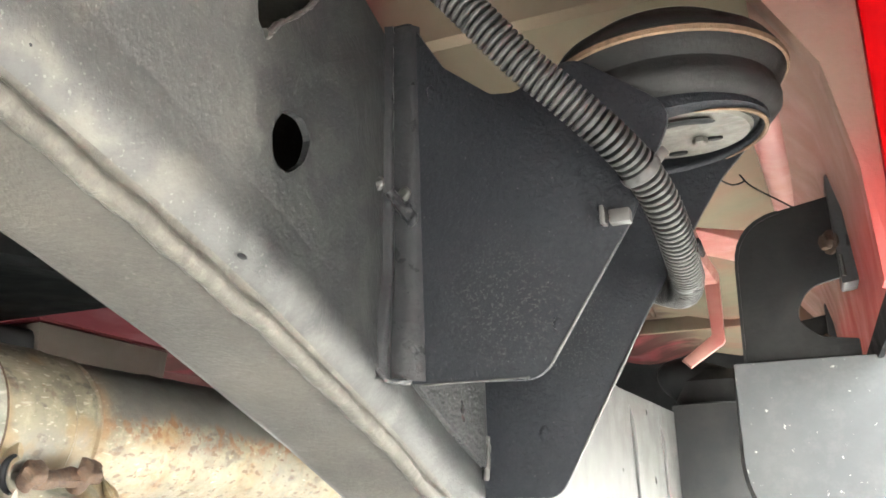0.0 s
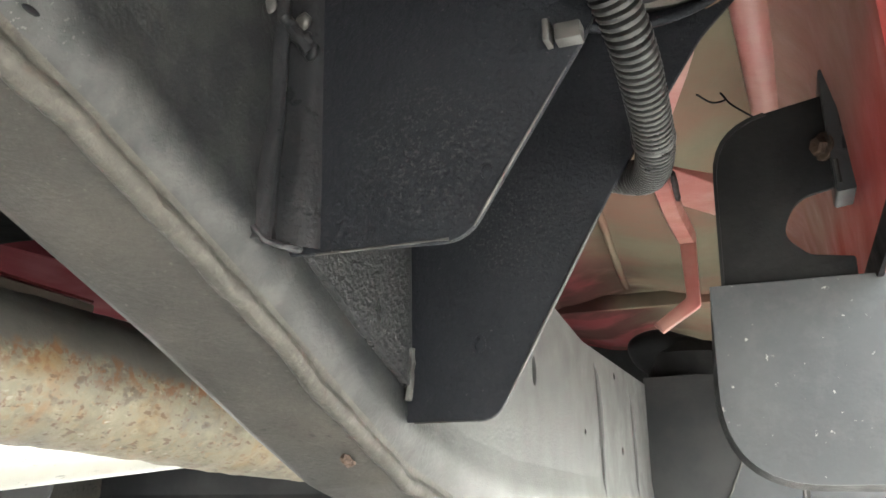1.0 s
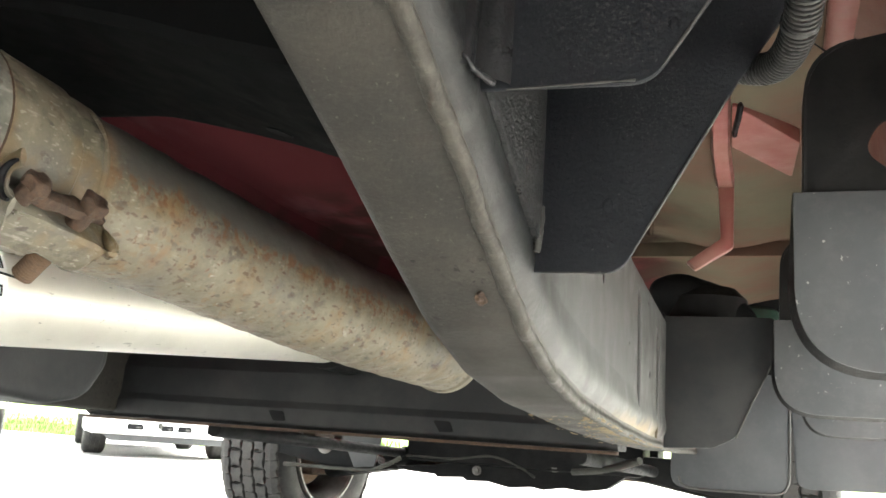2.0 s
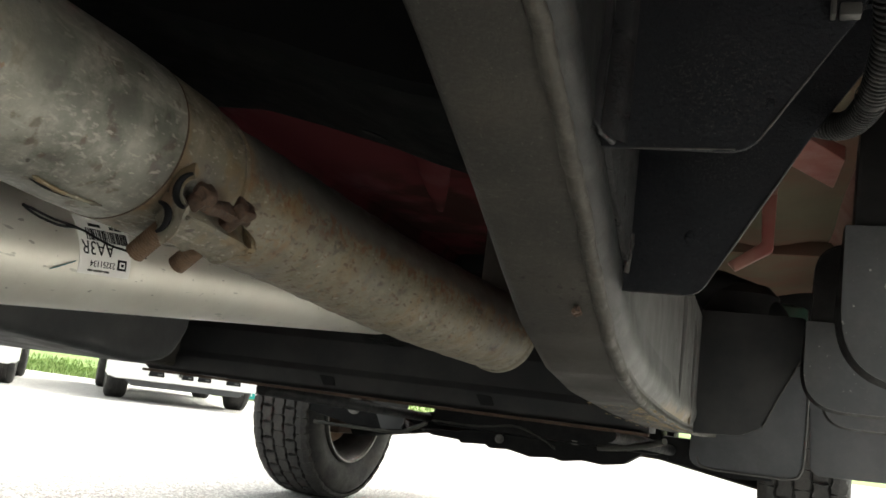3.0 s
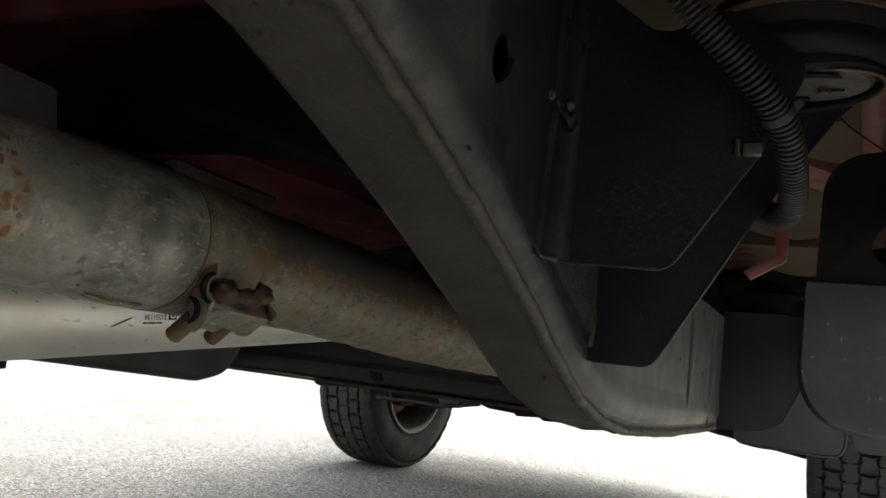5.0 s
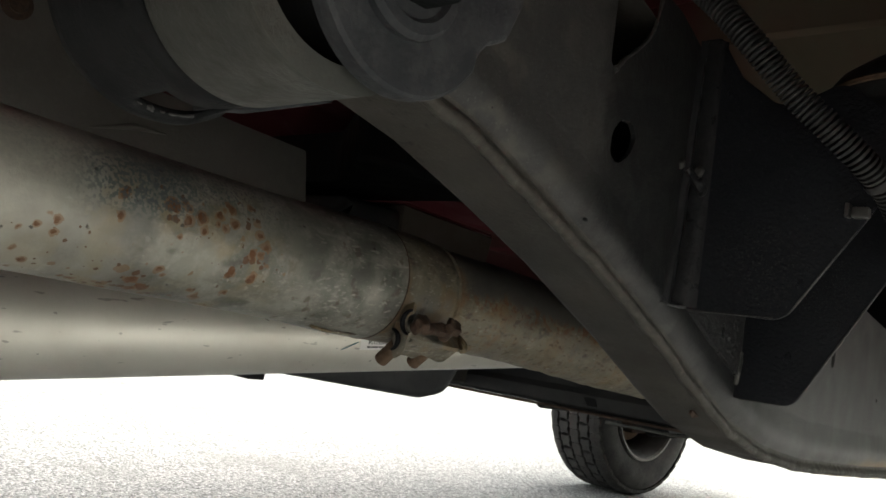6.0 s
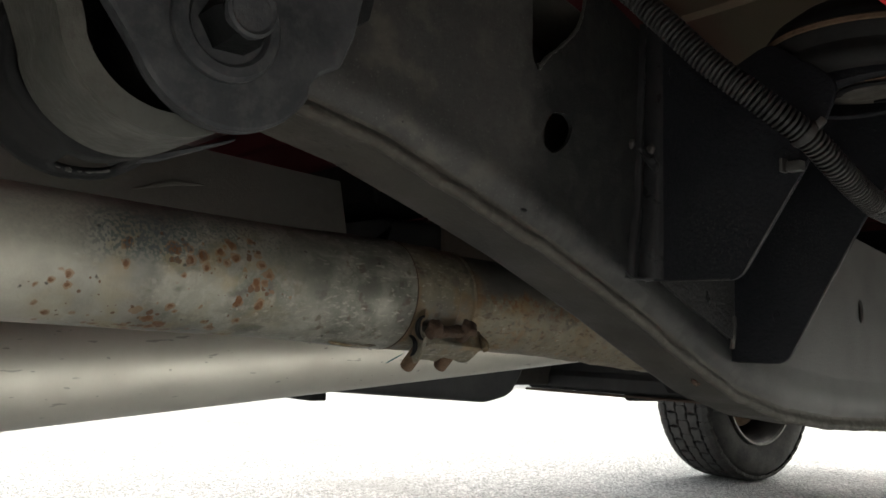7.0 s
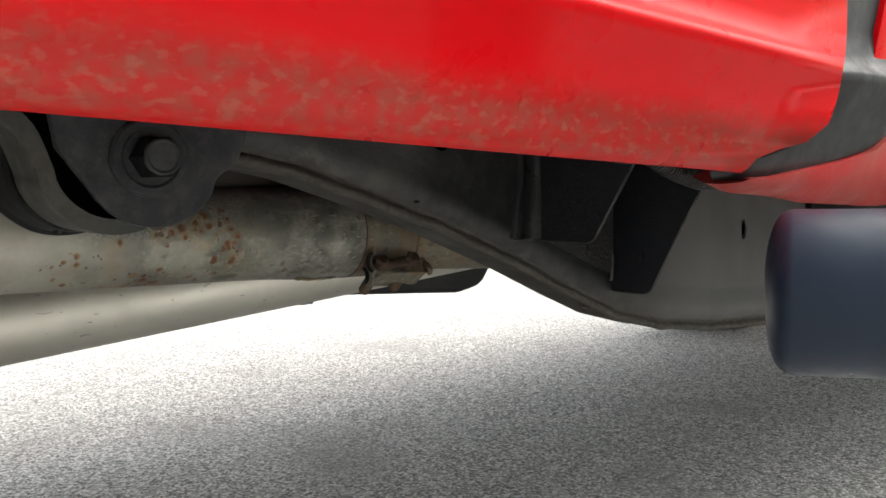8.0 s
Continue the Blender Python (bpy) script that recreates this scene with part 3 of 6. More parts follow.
def merge(bm, b, m=None):
    """Adds the mesh b, moved by m, to bm."""
    if m is not None:
        bmesh.ops.transform(b, matrix=m, verts=b.verts)
    if bm is None:
        return b
    me = bpy.data.meshes.new("tmp")
    b.to_mesh(me)
    b.free()
    bm.from_mesh(me)
    bpy.data.meshes.remove(me)
    return bm


def prism(outline, axis, a, b_, bev=0.002, bm=None, segs=2):
    """A plate: the outline in the two other axes, from a to b_ along the axis."""
    b = bmesh.new()

    def at(p, v):
        return {"x": (v, p[0], p[1]), "y": (p[0], v, p[1]), "z": (p[0], p[1], v)}[axis]

    lo = [b.verts.new(at(p, a)) for p in outline]
    hi = [b.verts.new(at(p, b_)) for p in outline]
    b.faces.new(lo)
    b.faces.new(hi[::-1])
    n = len(outline)
    for i in range(n):
        b.faces.new((lo[i], hi[i], hi[(i + 1) % n], lo[(i + 1) % n]))
    bmesh.ops.recalc_face_normals(b, faces=b.faces)
    bevel_all(b, bev, segs)
    return merge(bm, b)


def rounded(points, radii, n=5):
    """An outline with rounded corners."""
    out = []
    k = len(points)
    for i, p in enumerate(points):
        r = radii[i] if hasattr(radii, "__len__") else radii
        p = Vector(p)
        if r <= 0:
            out.append(tuple(p))
            continue
        u = (Vector(points[i - 1]) - p).normalized()
        v = (Vector(points[(i + 1) % k]) - p).normalized()
        ang = u.angle(v)
        d = min(r / math.tan(ang / 2), (Vector(points[i - 1]) - p).length * 0.48, (Vector(points[(i + 1) % k]) - p).length * 0.48)
        a, c = p + u * d, p + v * d
        for s in range(n + 1):
            t = s / n
            q = a * (1 - t) ** 2 + p * 2 * t * (1 - t) + c * t ** 2
            out.append((q.x, q.y))
    return out


def smooth_path(points, n=8):
    """A Catmull-Rom curve through the points."""
    P = [Vector(p) for p in points]
    P = [P[0] * 2 - P[1]] + P + [P[-1] * 2 - P[-2]]
    out = []
    for i in range(1, len(P) - 2):
        a, b, c, d = P[i - 1:i + 3]
        for s in range(n):
            t = s / n
            out.append(0.5 * (2 * b + (c - a) * t + (2 * a - 5 * b + 4 * c - d) * t * t + (3 * b - a - 3 * c + d) * t ** 3))
    out.append(P[-2])
    return out


def tube(path, radius, segs=24, bm=None, cap=True, squash=None):
    """A pipe along the path; radius is a number or one for each point."""
    b = bmesh.new()
    P = [Vector(p) for p in path]
    rings = []
    up = Vector((0, 0, 1))
    for i, p in enumerate(P):
        t = (P[min(i + 1, len(P) - 1)] - P[max(i - 1, 0)]).normalized()
        side = t.cross(up)
        if side.length < 1e-3:
            side = t.cross(Vector((0, 1, 0)))
        side.normalize()
        up = side.cross(t).normalized()
        r = radius[i] if hasattr(radius, "__len__") else radius
        sx, sy = squash or (1, 1)
        rings.append([b.verts.new(p + side * (r * sx * math.cos(2 * math.pi * k / segs)) + up * (r * sy * math.sin(2 * math.pi * k / segs))) for k in range(segs)])
    for r0, r1 in zip(rings, rings[1:]):
        for k in range(segs):
            b.faces.new((r0[k], r0[(k + 1) % segs], r1[(k + 1) % segs], r1[k]))
    if cap:
        b.faces.new(rings[0][::-1])
        b.faces.new(rings[-1])
    return merge(bm, b)


def lathe(profile, m, segs=32, bm=None, closed=False):
    """Turns (radius, height) pairs round z, then moves them by m."""
    b = bmesh.new()
    rings = [[b.verts.new((r * math.cos(2 * math.pi * k / segs), r * math.sin(2 * math.pi * k / segs), h)) for k in range(segs)] for r, h in profile]
    pairs = list(zip(rings, rings[1:])) + ([(rings[-1], rings[0])] if closed else [])
    for r0, r1 in pairs:
        for k in range(segs):
            b.faces.new((r0[k], r0[(k + 1) % segs], r1[(k + 1) % segs], r1[k]))
    if not closed:
        if profile[0][0] > 1e-4:
            b.faces.new(rings[0][::-1])
        if profile[-1][0] > 1e-4:
            b.faces.new(rings[-1])
    bmesh.ops.remove_doubles(b, verts=b.verts, dist=1e-5)
    return merge(bm, b, m)


def along(p, d):
    """A pose at p whose z axis is d."""
    return Matrix.Translation(p) @ Vector(d).to_track_quat("Z", "Y").to_matrix().to_4x4()


def hexbolt(p, d, r=0.009, h=0.007, washer=0.0, bm=None):
    bm = lathe([(r, 0), (r, h * 0.8), (r * 0.82, h), (0, h)], along(p, d), 6, bm)
    if washer:
        bm = lathe([(washer, -0.0005), (washer, 0.0012), (washer * 0.95, 0.0018), (0, 0.0018)], along(p, d), 24, bm)
    return bm


def roughen(bm, amp, scale, cuts=0, seed=0.0):
    """Makes a mesh lumpy: cuts it finer, then moves its points by noise along their normals."""
    if cuts:
        bmesh.ops.subdivide_edges(bm, edges=bm.edges[:], cuts=cuts, use_grid_fill=True)
    bm.normal_update()
    for v in bm.verts:
        v.co = v.co + v.normal * (noise.noise(v.co * scale + Vector((seed, seed, seed))) * amp)
    return bm


def curve_at(table, y):
    return float(np.interp(y, [a for a, _ in table], [b for _, b in table]))


# ---- ground and distance ----
def build_ground():
    bm = bmesh.new()
    bmesh.ops.create_grid(bm, x_segments=8, y_segments=8, size=400)
    g = finish("ground", bm, ASPHALT, smooth=0)
    tagged(g, "pale grey gravelly asphalt of a parking lot", "ground", kind="structure")
    bm = bmesh.new()
    rng = random.Random(4)
    a, b = Vector((-50, 12.6)), Vector((30, 14.0))
    n = (b - a).normalized()
    q = Vector((-n.y, n.x))
    rows = []
    for j in range(7):
        rows.append([bm.verts.new((*(a + n * (i * 2.2) + q * (j * 4 + rng.uniform(-0.3, 0.3) * (j == 0))), -0.02 + 0.3 * j + rng.uniform(0, 0.12) * (j > 0))) for i in range(41)])
    for r0, r1 in zip(rows, rows[1:]):
        for i in range(40):
            bm.faces.new((r0[i], r0[i + 1], r1[i + 1], r1[i]))
    v = finish("grass_bank", bm, GRASS)
    tagged(v, "green grass bank beyond the parking lot", "grass", kind="structure")
    # rank tufts along its foot
    verts, faces = [], []
    for i in range(9000):
        u, w = rng.uniform(33, 48), abs(rng.gauss(0, 1.6))
        p = a + n * u + q * (w + 0.05)
        lush = 0.5 + 0.5 * noise.noise(Vector((u * 0.9, w * 0.9, 0)))
        h = rng.uniform(0.04, 0.1) + 0.16 * lush * lush
        z = 0.075 * w - 0.03
        ang, lean = rng.uniform(0, math.tau), rng.uniform(0, 0.5) * h
        t, k = Vector((math.cos(ang), math.sin(ang))) * rng.uniform(0.012, 0.03), rng.uniform(0, math.tau)
        c = Vector((math.cos(k), math.sin(k))) * lean
        j = len(verts)
        verts += [(*(p - t), z), (*(p + t), z), (*(p + t * 0.7 + c * 0.5), z + h * 0.6), (*(p - t * 0.7 + c * 0.5), z + h * 0.6), (*(p + c), z + h)]
        faces += [(j, j + 1, j + 2, j + 3), (j + 3, j + 2, j + 4)]
    me = bpy.data.meshes.new("grass_tufts")
    me.from_pydata(verts, [], faces)
    me.materials.append(GRASS)
    tagged(new("grass_tufts", me), "rank green grass tufts along the foot of the bank", "grass", kind="stuff")


build_ground()

# ---- the pickup truck: everything below moves with it ----
truck = new("pickup_truck")
tagged(truck, "red pickup truck seen from underneath, parked on asphalt", "truck")

XO, XI, XC = -0.163, -0.245, -0.782      # rail web, rail inner edge, truck's middle
BOTTOM = [(-1.6, 0.86), (-0.6, 0.81), (-0.1, 0.765), (0.05, 0.752), (0.18, 0.735), (0.26, 0.718), (0.34, 0.691), (0.43, 0.658), (0.55, 0.6065), (0.64, 0.564), (0.71, 0.533), (0.80, 0.508), (0.92, 0.492), (1.17, 0.478), (1.5, 0.467), (2.0, 0.46), (3.2, 0.46), (4.0, 0.52)]
TOP = [(-1.6, 1.04), (-0.6, 1.0), (0.2, 0.94), (0.45, 0.88), (0.7, 0.795), (0.9, 0.735), (1.2, 0.69), (2.0, 0.67), (3.2, 0.67), (4.0, 0.73)]


WEBTOP = sorted([p for p in TOP if not 0.36 < p[0] < 0.56] + [(0.3985, 0.9), (0.399, 0.825), (0.4, 0.817), (0.4035, 0.8135), (0.409, 0.816), (0.42, 0.8265), (0.432, 0.836), (0.446, 0.8485), (0.456, 0.861), (0.462, 0.877), (0.4655, 0.9), (0.5, 0.895), (0.55, 0.876)])


def web_sheet(bm, x, holes, ys, thick):
    """The rail's web as a sheet at x with real round holes; holes: (y, z, ry, rz, tilt)."""
    def quad(p):
        bm.faces.new([bm.verts.new((x, *q)) for q in p])

    for y0, y1 in zip(ys, ys[1:]):
        b0, b1, t0, t1 = curve_at(BOTTOM, y0) + 0.06, curve_at(BOTTOM, y1) + 0.06, curve_at(WEBTOP, y0), curve_at(WEBTOP, y1)
        inside = [h for h in holes if y0 < h[0] < y1]
        if not inside:
            quad([(y0, b0), (y1, b1), (y1, t1), (y0, t0)])
            continue
        hy, hz, ry, rz, tilt = inside[0]
        za, zc = hz - max(ry, rz) * 1.5, hz + max(ry, rz) * 1.5
        quad([(y0, b0), (y1, b1), (y1, za), (y0, za)])
        tops = [y0] + [p[0] for p in WEBTOP if y0 < p[0] < y1] + [y1]
        for ta, tb in zip(tops, tops[1:]):
            quad([(ta, zc), (tb, zc), (tb, curve_at(WEBTOP, tb)), (ta, curve_at(WEBTOP, ta))])
        n = 32
        inner, outer, deep = [], [], []
        for k in range(n):
            a = 2 * math.pi * k / n
            c, s = math.cos(a), math.sin(a)
            wob = 1 + 0.035 * math.sin(3 * a + 1) + 0.02 * math.sin(7 * a)
            ca, sa = math.cos(radians(tilt)), math.sin(radians(tilt))
            b_ = a - radians(tilt)
            ey, ez = ry * math.cos(b_) * wob, rz * math.sin(b_) * wob
            inner.append(bm.verts.new((x, hy + ey * ca - ez * sa, hz + ey * sa + ez * ca)))
            deep.append(bm.verts.new((x - thick, hy + 0.97 * (ey * ca - ez * sa), hz + 0.97 * (ey * sa + ez * ca))))
            m = max(abs(c), abs(s))
            u, v = c / m, s / m
            outer.append(bm.verts.new((x, hy + (y1 - hy if u > 0 else hy - y0) * u, hz + (zc - hz) * v)))
        for k in range(n):
            j = (k + 1) % n
            bm.faces.new((inner[k], outer[k], outer[j], inner[j]))
            bm.faces.new((deep[k], inner[k], inner[j], deep[j]))


def build_rail(name, mirror, holes, label):
    rng = random.Random(7)
    rail = new(name)
    rail.parent = truck
    rail["label"] = label
    ys = sorted(set([round(-1.6 + 0.04 * i, 3) for i in range(141)] + [0.3985, 0.399, 0.4, 0.4035, 0.409, 0.42, 0.432, 0.446, 0.456, 0.462, 0.4655, 0.5]))
    for h in holes:
        ys = [y for y in ys if not (h[0] - h[2] * 1.25 - 0.0005 < y < h[0] + h[2] * 1.25 + 0.0005)] + [h[0] - h[2] * 1.25, h[0] + h[2] * 1.25]
    ys = sorted(ys)
    bm = bmesh.new()
    web_sheet(bm, XO, holes, ys, 0.004)
    if mirror:
        bmesh.ops.scale(bm, vec=(-1, 1, 1), verts=bm.verts, space=Matrix.Translation((-XC, 0, 0)))
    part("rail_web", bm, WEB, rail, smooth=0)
    # flanges: rolled lower corner with its rough seam, flat bottom, inner wall, top
    bm = bmesh.new()
    fy = [-1.6 + 0.05 * i for i in range(28)] + [-0.2 + 0.004 * i for i in range(400)] + [1.4 + 0.05 * i for i in range(53)]
    rings = []
    for i, y in enumerate(fy):
        b, t = curve_at(BOTTOM, y), curve_at(TOP, y)
        n = noise.noise(Vector((y * 26, 0.3, 0))) * 0.0015 + noise.noise(Vector((y * 75, 5.3, 0))) * 0.0009 + noise.noise(Vector((y * 170, 1.3, 0))) * 0.0006
        m = noise.noise(Vector((y * 34, 8.3, 0))) * 0.0016 + noise.noise(Vector((y * 130, 3.3, 0))) * 0.0011
        sec = [(0, b + 0.06), (0.0009, b + 0.05), (0.002, b + 0.042), (0.0026, b + 0.036), (0.0019, b + 0.0295), (-0.0002, b + 0.0235), (-0.0034, b + 0.0185), (-0.0062, b + 0.0152), (-0.0074, b + 0.0124), (-0.0062 + m, b + 0.0098 + n), (-0.0038 + m, b + 0.0074 + n), (-0.003 + m, b + 0.0036 + n), (-0.0055 + m, b + n), (-0.0092 + m, b - 0.0006 + n),
               (-0.0128 + m, b + 0.0008 + n), (-0.0146 + m, b + 0.0032), (-0.022, b + 0.0026), (-0.072, b + 0.0012), (-0.078, b + 0.0035), (-0.082, b + 0.009), (-0.082, t - 0.012), (-0.074, t), (-0.006, t), (0, t - 0.004)]
        rings.append([bm.verts.new((XO + dx, y, z)) for dx, z in sec])
    for r0, r1 in zip(rings, rings[1:]):
        for k in range(len(r0) - 1):
            bm.faces.new((r0[k], r1[k], r1[k + 1], r0[k + 1])).material_index = 2 if k < 7 else 1 if k <= 14 else 0
    if mirror:
        bmesh.ops.scale(bm, vec=(-1, 1, 1), verts=bm.verts, space=Matrix.Translation((-XC, 0, 0)))
    part("rail_flange", bm, RAIL, rail, smooth=50, mats=(RIDGE, WEB))
    return rail


HOLES = [(0.4305, 0.7625, 0.0205, 0.0145, 46), (0.987, 0.634, 0.007, 0.0145, 0), (1.418, 0.568, 0.006, 0.006, 0), (1.389, 0.667, 0.005, 0.005, 0), (1.192, 0.586, 0.003, 0.003, 0)]
rail = build_rail("frame_rail", False, HOLES, "dusty dark grey painted box frame rail, kicked up at the rear")
build_rail("frame_rail", True, [], "dark frame rail of the far side")


part("notch_lip", roughen(tube(smooth_path([(XO, 0.4045, 0.8125), (XO, 0.4095, 0.8155), (XO, 0.42, 0.826), (XO, 0.432, 0.8355), (XO, 0.446, 0.848), (XO, 0.456, 0.8605), (XO, 0.462, 0.8765), (XO, 0.4655, 0.8995)], 5), [0.0028] * 5 + [0.0016] * 31, 8), 0.0012, 200), EDGE, rail, "torn bright edge of the notch")
for fy_, z0_, z1_, r_ in ((1.262, 0.672, 0.505, 0.0035), (1.5, 0.652, 0.48, 0.003)):
    part("web_fold", roughen(tube(smooth_path([(XO - 0.0015, fy_, z0_), (XO, fy_ + 0.006, z0_ - 0.03), (XO, fy_ + 0.012, (z0_ + z1_) / 2), (XO, fy_ + 0.016, z1_)], 8), [r_ * (0.4 + 0.6 * math.sin(math.pi * i / 24)) for i in range(25)], 10, squash=(1.6, 1)), 0.0008, 60), WEB, rail)
spot = bmesh.new()
bmesh.ops.create_icosphere(spot, subdivisions=3, radius=0.007, matrix=Matrix.Translation((-0.191, 0.67, 0.5502)) @ pose(0, 0, 0, -24, 0, 15) @ Matrix.Diagonal((0.6, 1.3, 0.14, 1)))
part("rust_patch", roughen(spot, 0.003, 260), RUST, rail)
for cy, cz, ca, cr in ((0.275, 0.747, 42, 0.006), (0.281, 0.7525, 10, 0.0035), (0.268, 0.7445, 80, 0.003), (0.391, 0.692, 0, 0.0028), (0.405, 0.712, 70, 0.0022), (0.3, 0.74, 20, 0.002)):
    chip = bmesh.new()
    bmesh.ops.create_icosphere(chip, subdivisions=2, radius=cr, matrix=Matrix.Translation((XO + 0.0004, cy, cz)) @ pose(0, 0, 0, ca, 0, 0) @ Matrix.Diagonal((0.16, 1.4, 0.55, 1)))
    part("paint_chip", chip, INK, rail)


def build_mount_bracket():
    """The welded body mount: two gusset plates with a top cover and a rubber mount."""
    br = new("body_mount_bracket")
    br.parent = truck
    br["label"] = "black painted welded gusset bracket carrying a rubber body mount"
    o = rounded([(-0.166, 0.645), (-0.070, 0.642), (-0.0125, 0.7285), (0.018, 0.793), (-0.04, 0.838), (-0.079, 0.822), (-0.094, 0.824), (-0.126, 0.85), (-0.138, 0.87), (-0.148, 0.888), (-0.166, 0.888)], [0.004, 0.022, 0.03, 0.02, 0.02, 0.012, 0.012, 0.01, 0.01, 0.006, 0.004])
    part("gusset_plate", prism(o, "y", 0.551, 0.556, 0.0016), GLOSSBLACK, br)
    o = rounded([(-0.166, 0.572), (-0.104, 0.571), (-0.03, 0.7), (0.03, 0.79), (0.07, 0.83), (0.05, 0.85), (-0.166, 0.85)], [0.003, 0.02, 0.05, 0.05, 0.02, 0.01, 0.002])
    part("gusset_plate", prism(o, "y", 0.69, 0.695, 0.0016), GLOSSBLACK, br)
    # folded flange with its weld strip where the plate meets the web
    bm = bmesh.new()
    rng = random.Random(3)
    rows = []
    for i in range(41):
        z = 0.646 + 0.238 * i / 40
        w = noise.noise(Vector((z * 60, 2, 0))) * 0.0015
        e = curve_at([(0.646, 0.5205), (0.68, 0.5265), (0.71, 0.5345), (0.75, 0.5365), (0.884, 0.544)], z)
        f_ = 0.5495 - e
        rows.append([bm.verts.new(p) for p in ((-0.1635, e - 0.0015 + w, z), (-0.1592 + w, e, z), (-0.1578 + w, e + f_ * 0.12, z), (-0.1582, e + f_ * 0.36, z), (-0.1612, e + f_ * 0.52, z), (-0.161, e + f_ * 0.62, z), (-0.1535, e + f_ * 0.68, z), (-0.1488 + w, e + f_ * 0.76, z), (-0.1455, e + f_ * 0.92, z), (-0.1425, 0.5535, z))])
    for r0, r1 in zip(rows, rows[1:]):
        for k in range(9):
            bm.faces.new((r0[k], r0[k + 1], r1[k + 1], r1[k]))
    part("weld_strip", bm, STRIPBLACK, br, smooth=60)
    # the small welded tab half way up
    for i, (x, y, z, r) in enumerate(((-0.162, 0.5285, 0.7685, 0.0036), (-0.151, 0.5425, 0.764, 0.0038), (-0.1555, 0.5415, 0.7585, 0.004), (-0.1505, 0.543, 0.7525, 0.0045), (-0.1475, 0.5445, 0.7475, 0.004))):
        bm = bmesh.new()
        bmesh.ops.create_icosphere(bm, subdivisions=3, radius=r, matrix=Matrix.Translation((x, y, z)) @ Matrix.Diagonal((1.0, 0.7, 1.35, 1)))
        part("weld_bead", roughen(bm, 0.0009, 300, 0, i * 3.0), EDGE if i < 2 else STRIPBLACK, br)
    part("weld_bead", roughen(tube(smooth_path([(-0.1595, 0.5375, 0.7655), (-0.1565, 0.5405, 0.7595), (-0.1515, 0.5425, 0.7525), (-0.148, 0.5445, 0.7465)], 8), 0.0036, 12), 0.0008, 260), STRIPBLACK, br)
    # inner box wall between the gussets
    part("box_wall", prism([(0.556, 0.652), (0.62, 0.621), (0.69, 0.592), (0.69, 0.86), (0.556, 0.86)], "x", -0.162, -0.157, 0.001), ORANGEPEEL, br)
    # worn edge of the second gusset, and the foot weld
    bm = tube(smooth_path([(-0.159, 0.687, 0.585), (-0.1575, 0.688, 0.6), (-0.157, 0.688, 0.617)], 6), 0.0026, 8)
    part("weld_bead", roughen(bm, 0.0012, 200), EDGE, br)
    # foot of the strip, where the paint has been rubbed
    part("strip_foot", roughen(tube(smooth_path([(-0.1605, 0.5195, 0.652), (-0.1575, 0.523, 0.6465), (-0.155, 0.535, 0.6452), (-0.152, 0.547, 0.6458)], 8), 0.0017, 8), 0.0012, 220), STRIPBLACK, br)
    # worn bright rims along the free edges
    for y, z, x0, x1 in ((0.5508, 0.6437, -0.146, -0.078), (0.6898, 0.5717, -0.156, -0.116)):
        part("worn_edge", tube([(x0 + (x1 - x0) * i / 8, y, z) for i in range(9)], [0.0002 + 0.0006 * abs(math.sin(i * 1.7 + 0.6)) for i in range(9)], 6), EDGE, br)
    bm = tube([(-0.066, 0.5508, 0.648), (-0.059, 0.5508, 0.6585), (-0.0435, 0.5508, 0.682), (-0.0205, 0.5508, 0.7165)], [0.0003, 0.0009, 0.0007, 0.0003], 6)
    part("worn_edge", bm, EDGE, br)
    bm = tube([(-0.097, 0.6898, 0.5832), (-0.08, 0.6898, 0.6128), (-0.05, 0.6898, 0.665), (-0.036, 0.6898, 0.6895)], [0.0003, 0.0011, 0.0012, 0.0005], 6)
    part("worn_edge", bm, EDGE, br)
    # top cover with the round seat, open underneath
    seat = (0.002, 0.622)
    bm = bmesh.new()
    n = 40
    lo, hi, out = [], [], []
    for k in range(n):
        a = 2 * math.pi * k / n
        c, s = math.cos(a), math.sin(a)
        hi.append(bm.verts.new((seat[0] + 0.004 + 0.0605 * c, seat[1] + 0.0605 * s, 0.82)))
        lo.append(bm.verts.new((seat[0] + 0.007 + 0.059 * c, seat[1] + 0.059 * s, 0.797 + 0.006 * c)))
        out.append(bm.verts.new((seat[0] + 0.0115 + 0.0515 * c, seat[1] + 0.0515 * s, 0.794 + 0.006 * c)))
    for k in range(n):
        j = (k + 1) % n
        bm.faces.new((hi[k], lo[k], lo[j], hi[j]))
        bm.faces.new((lo[k], out[k], out[j], lo[j]))
    ob = part("mount_cup", bm, GLOSSBLACK, br)
    sol = ob.modifiers.new("wall", "SOLIDIFY")
    sol.thickness = 0.005
    arc = [(seat[0] + 0.0115 + 0.052 * math.cos(radians(a)), seat[1] + 0.052 * math.sin(radians(a)), 0.7935 + 0.006 * math.cos(radians(a))) for a in range(-75, 66, 5)]
    part("worn_rim", tube(arc, [0.0004 + 0.0012 * math.sin(math.pi * i / 28) for i in range(29)], 8), RUSTLIGHT, br)
    part("rubber_mount", lathe([(0.03, -0.014), (0.06, -0.013), (0.067, -0.0105), (0.0715, -0.005), (0.072, 0.0), (0.0695, 0.005), (0.0695, 0.008), (0.074, 0.013), (0.077, 0.019), (0.077, 0.026), (0.07, 0.036), (0.05, 0.05), (0, 0.05)], Matrix.Translation((seat[0] + 0.003, seat[1], 0.818)), 48), RUBBER, br, "black rubber body mount cushion")
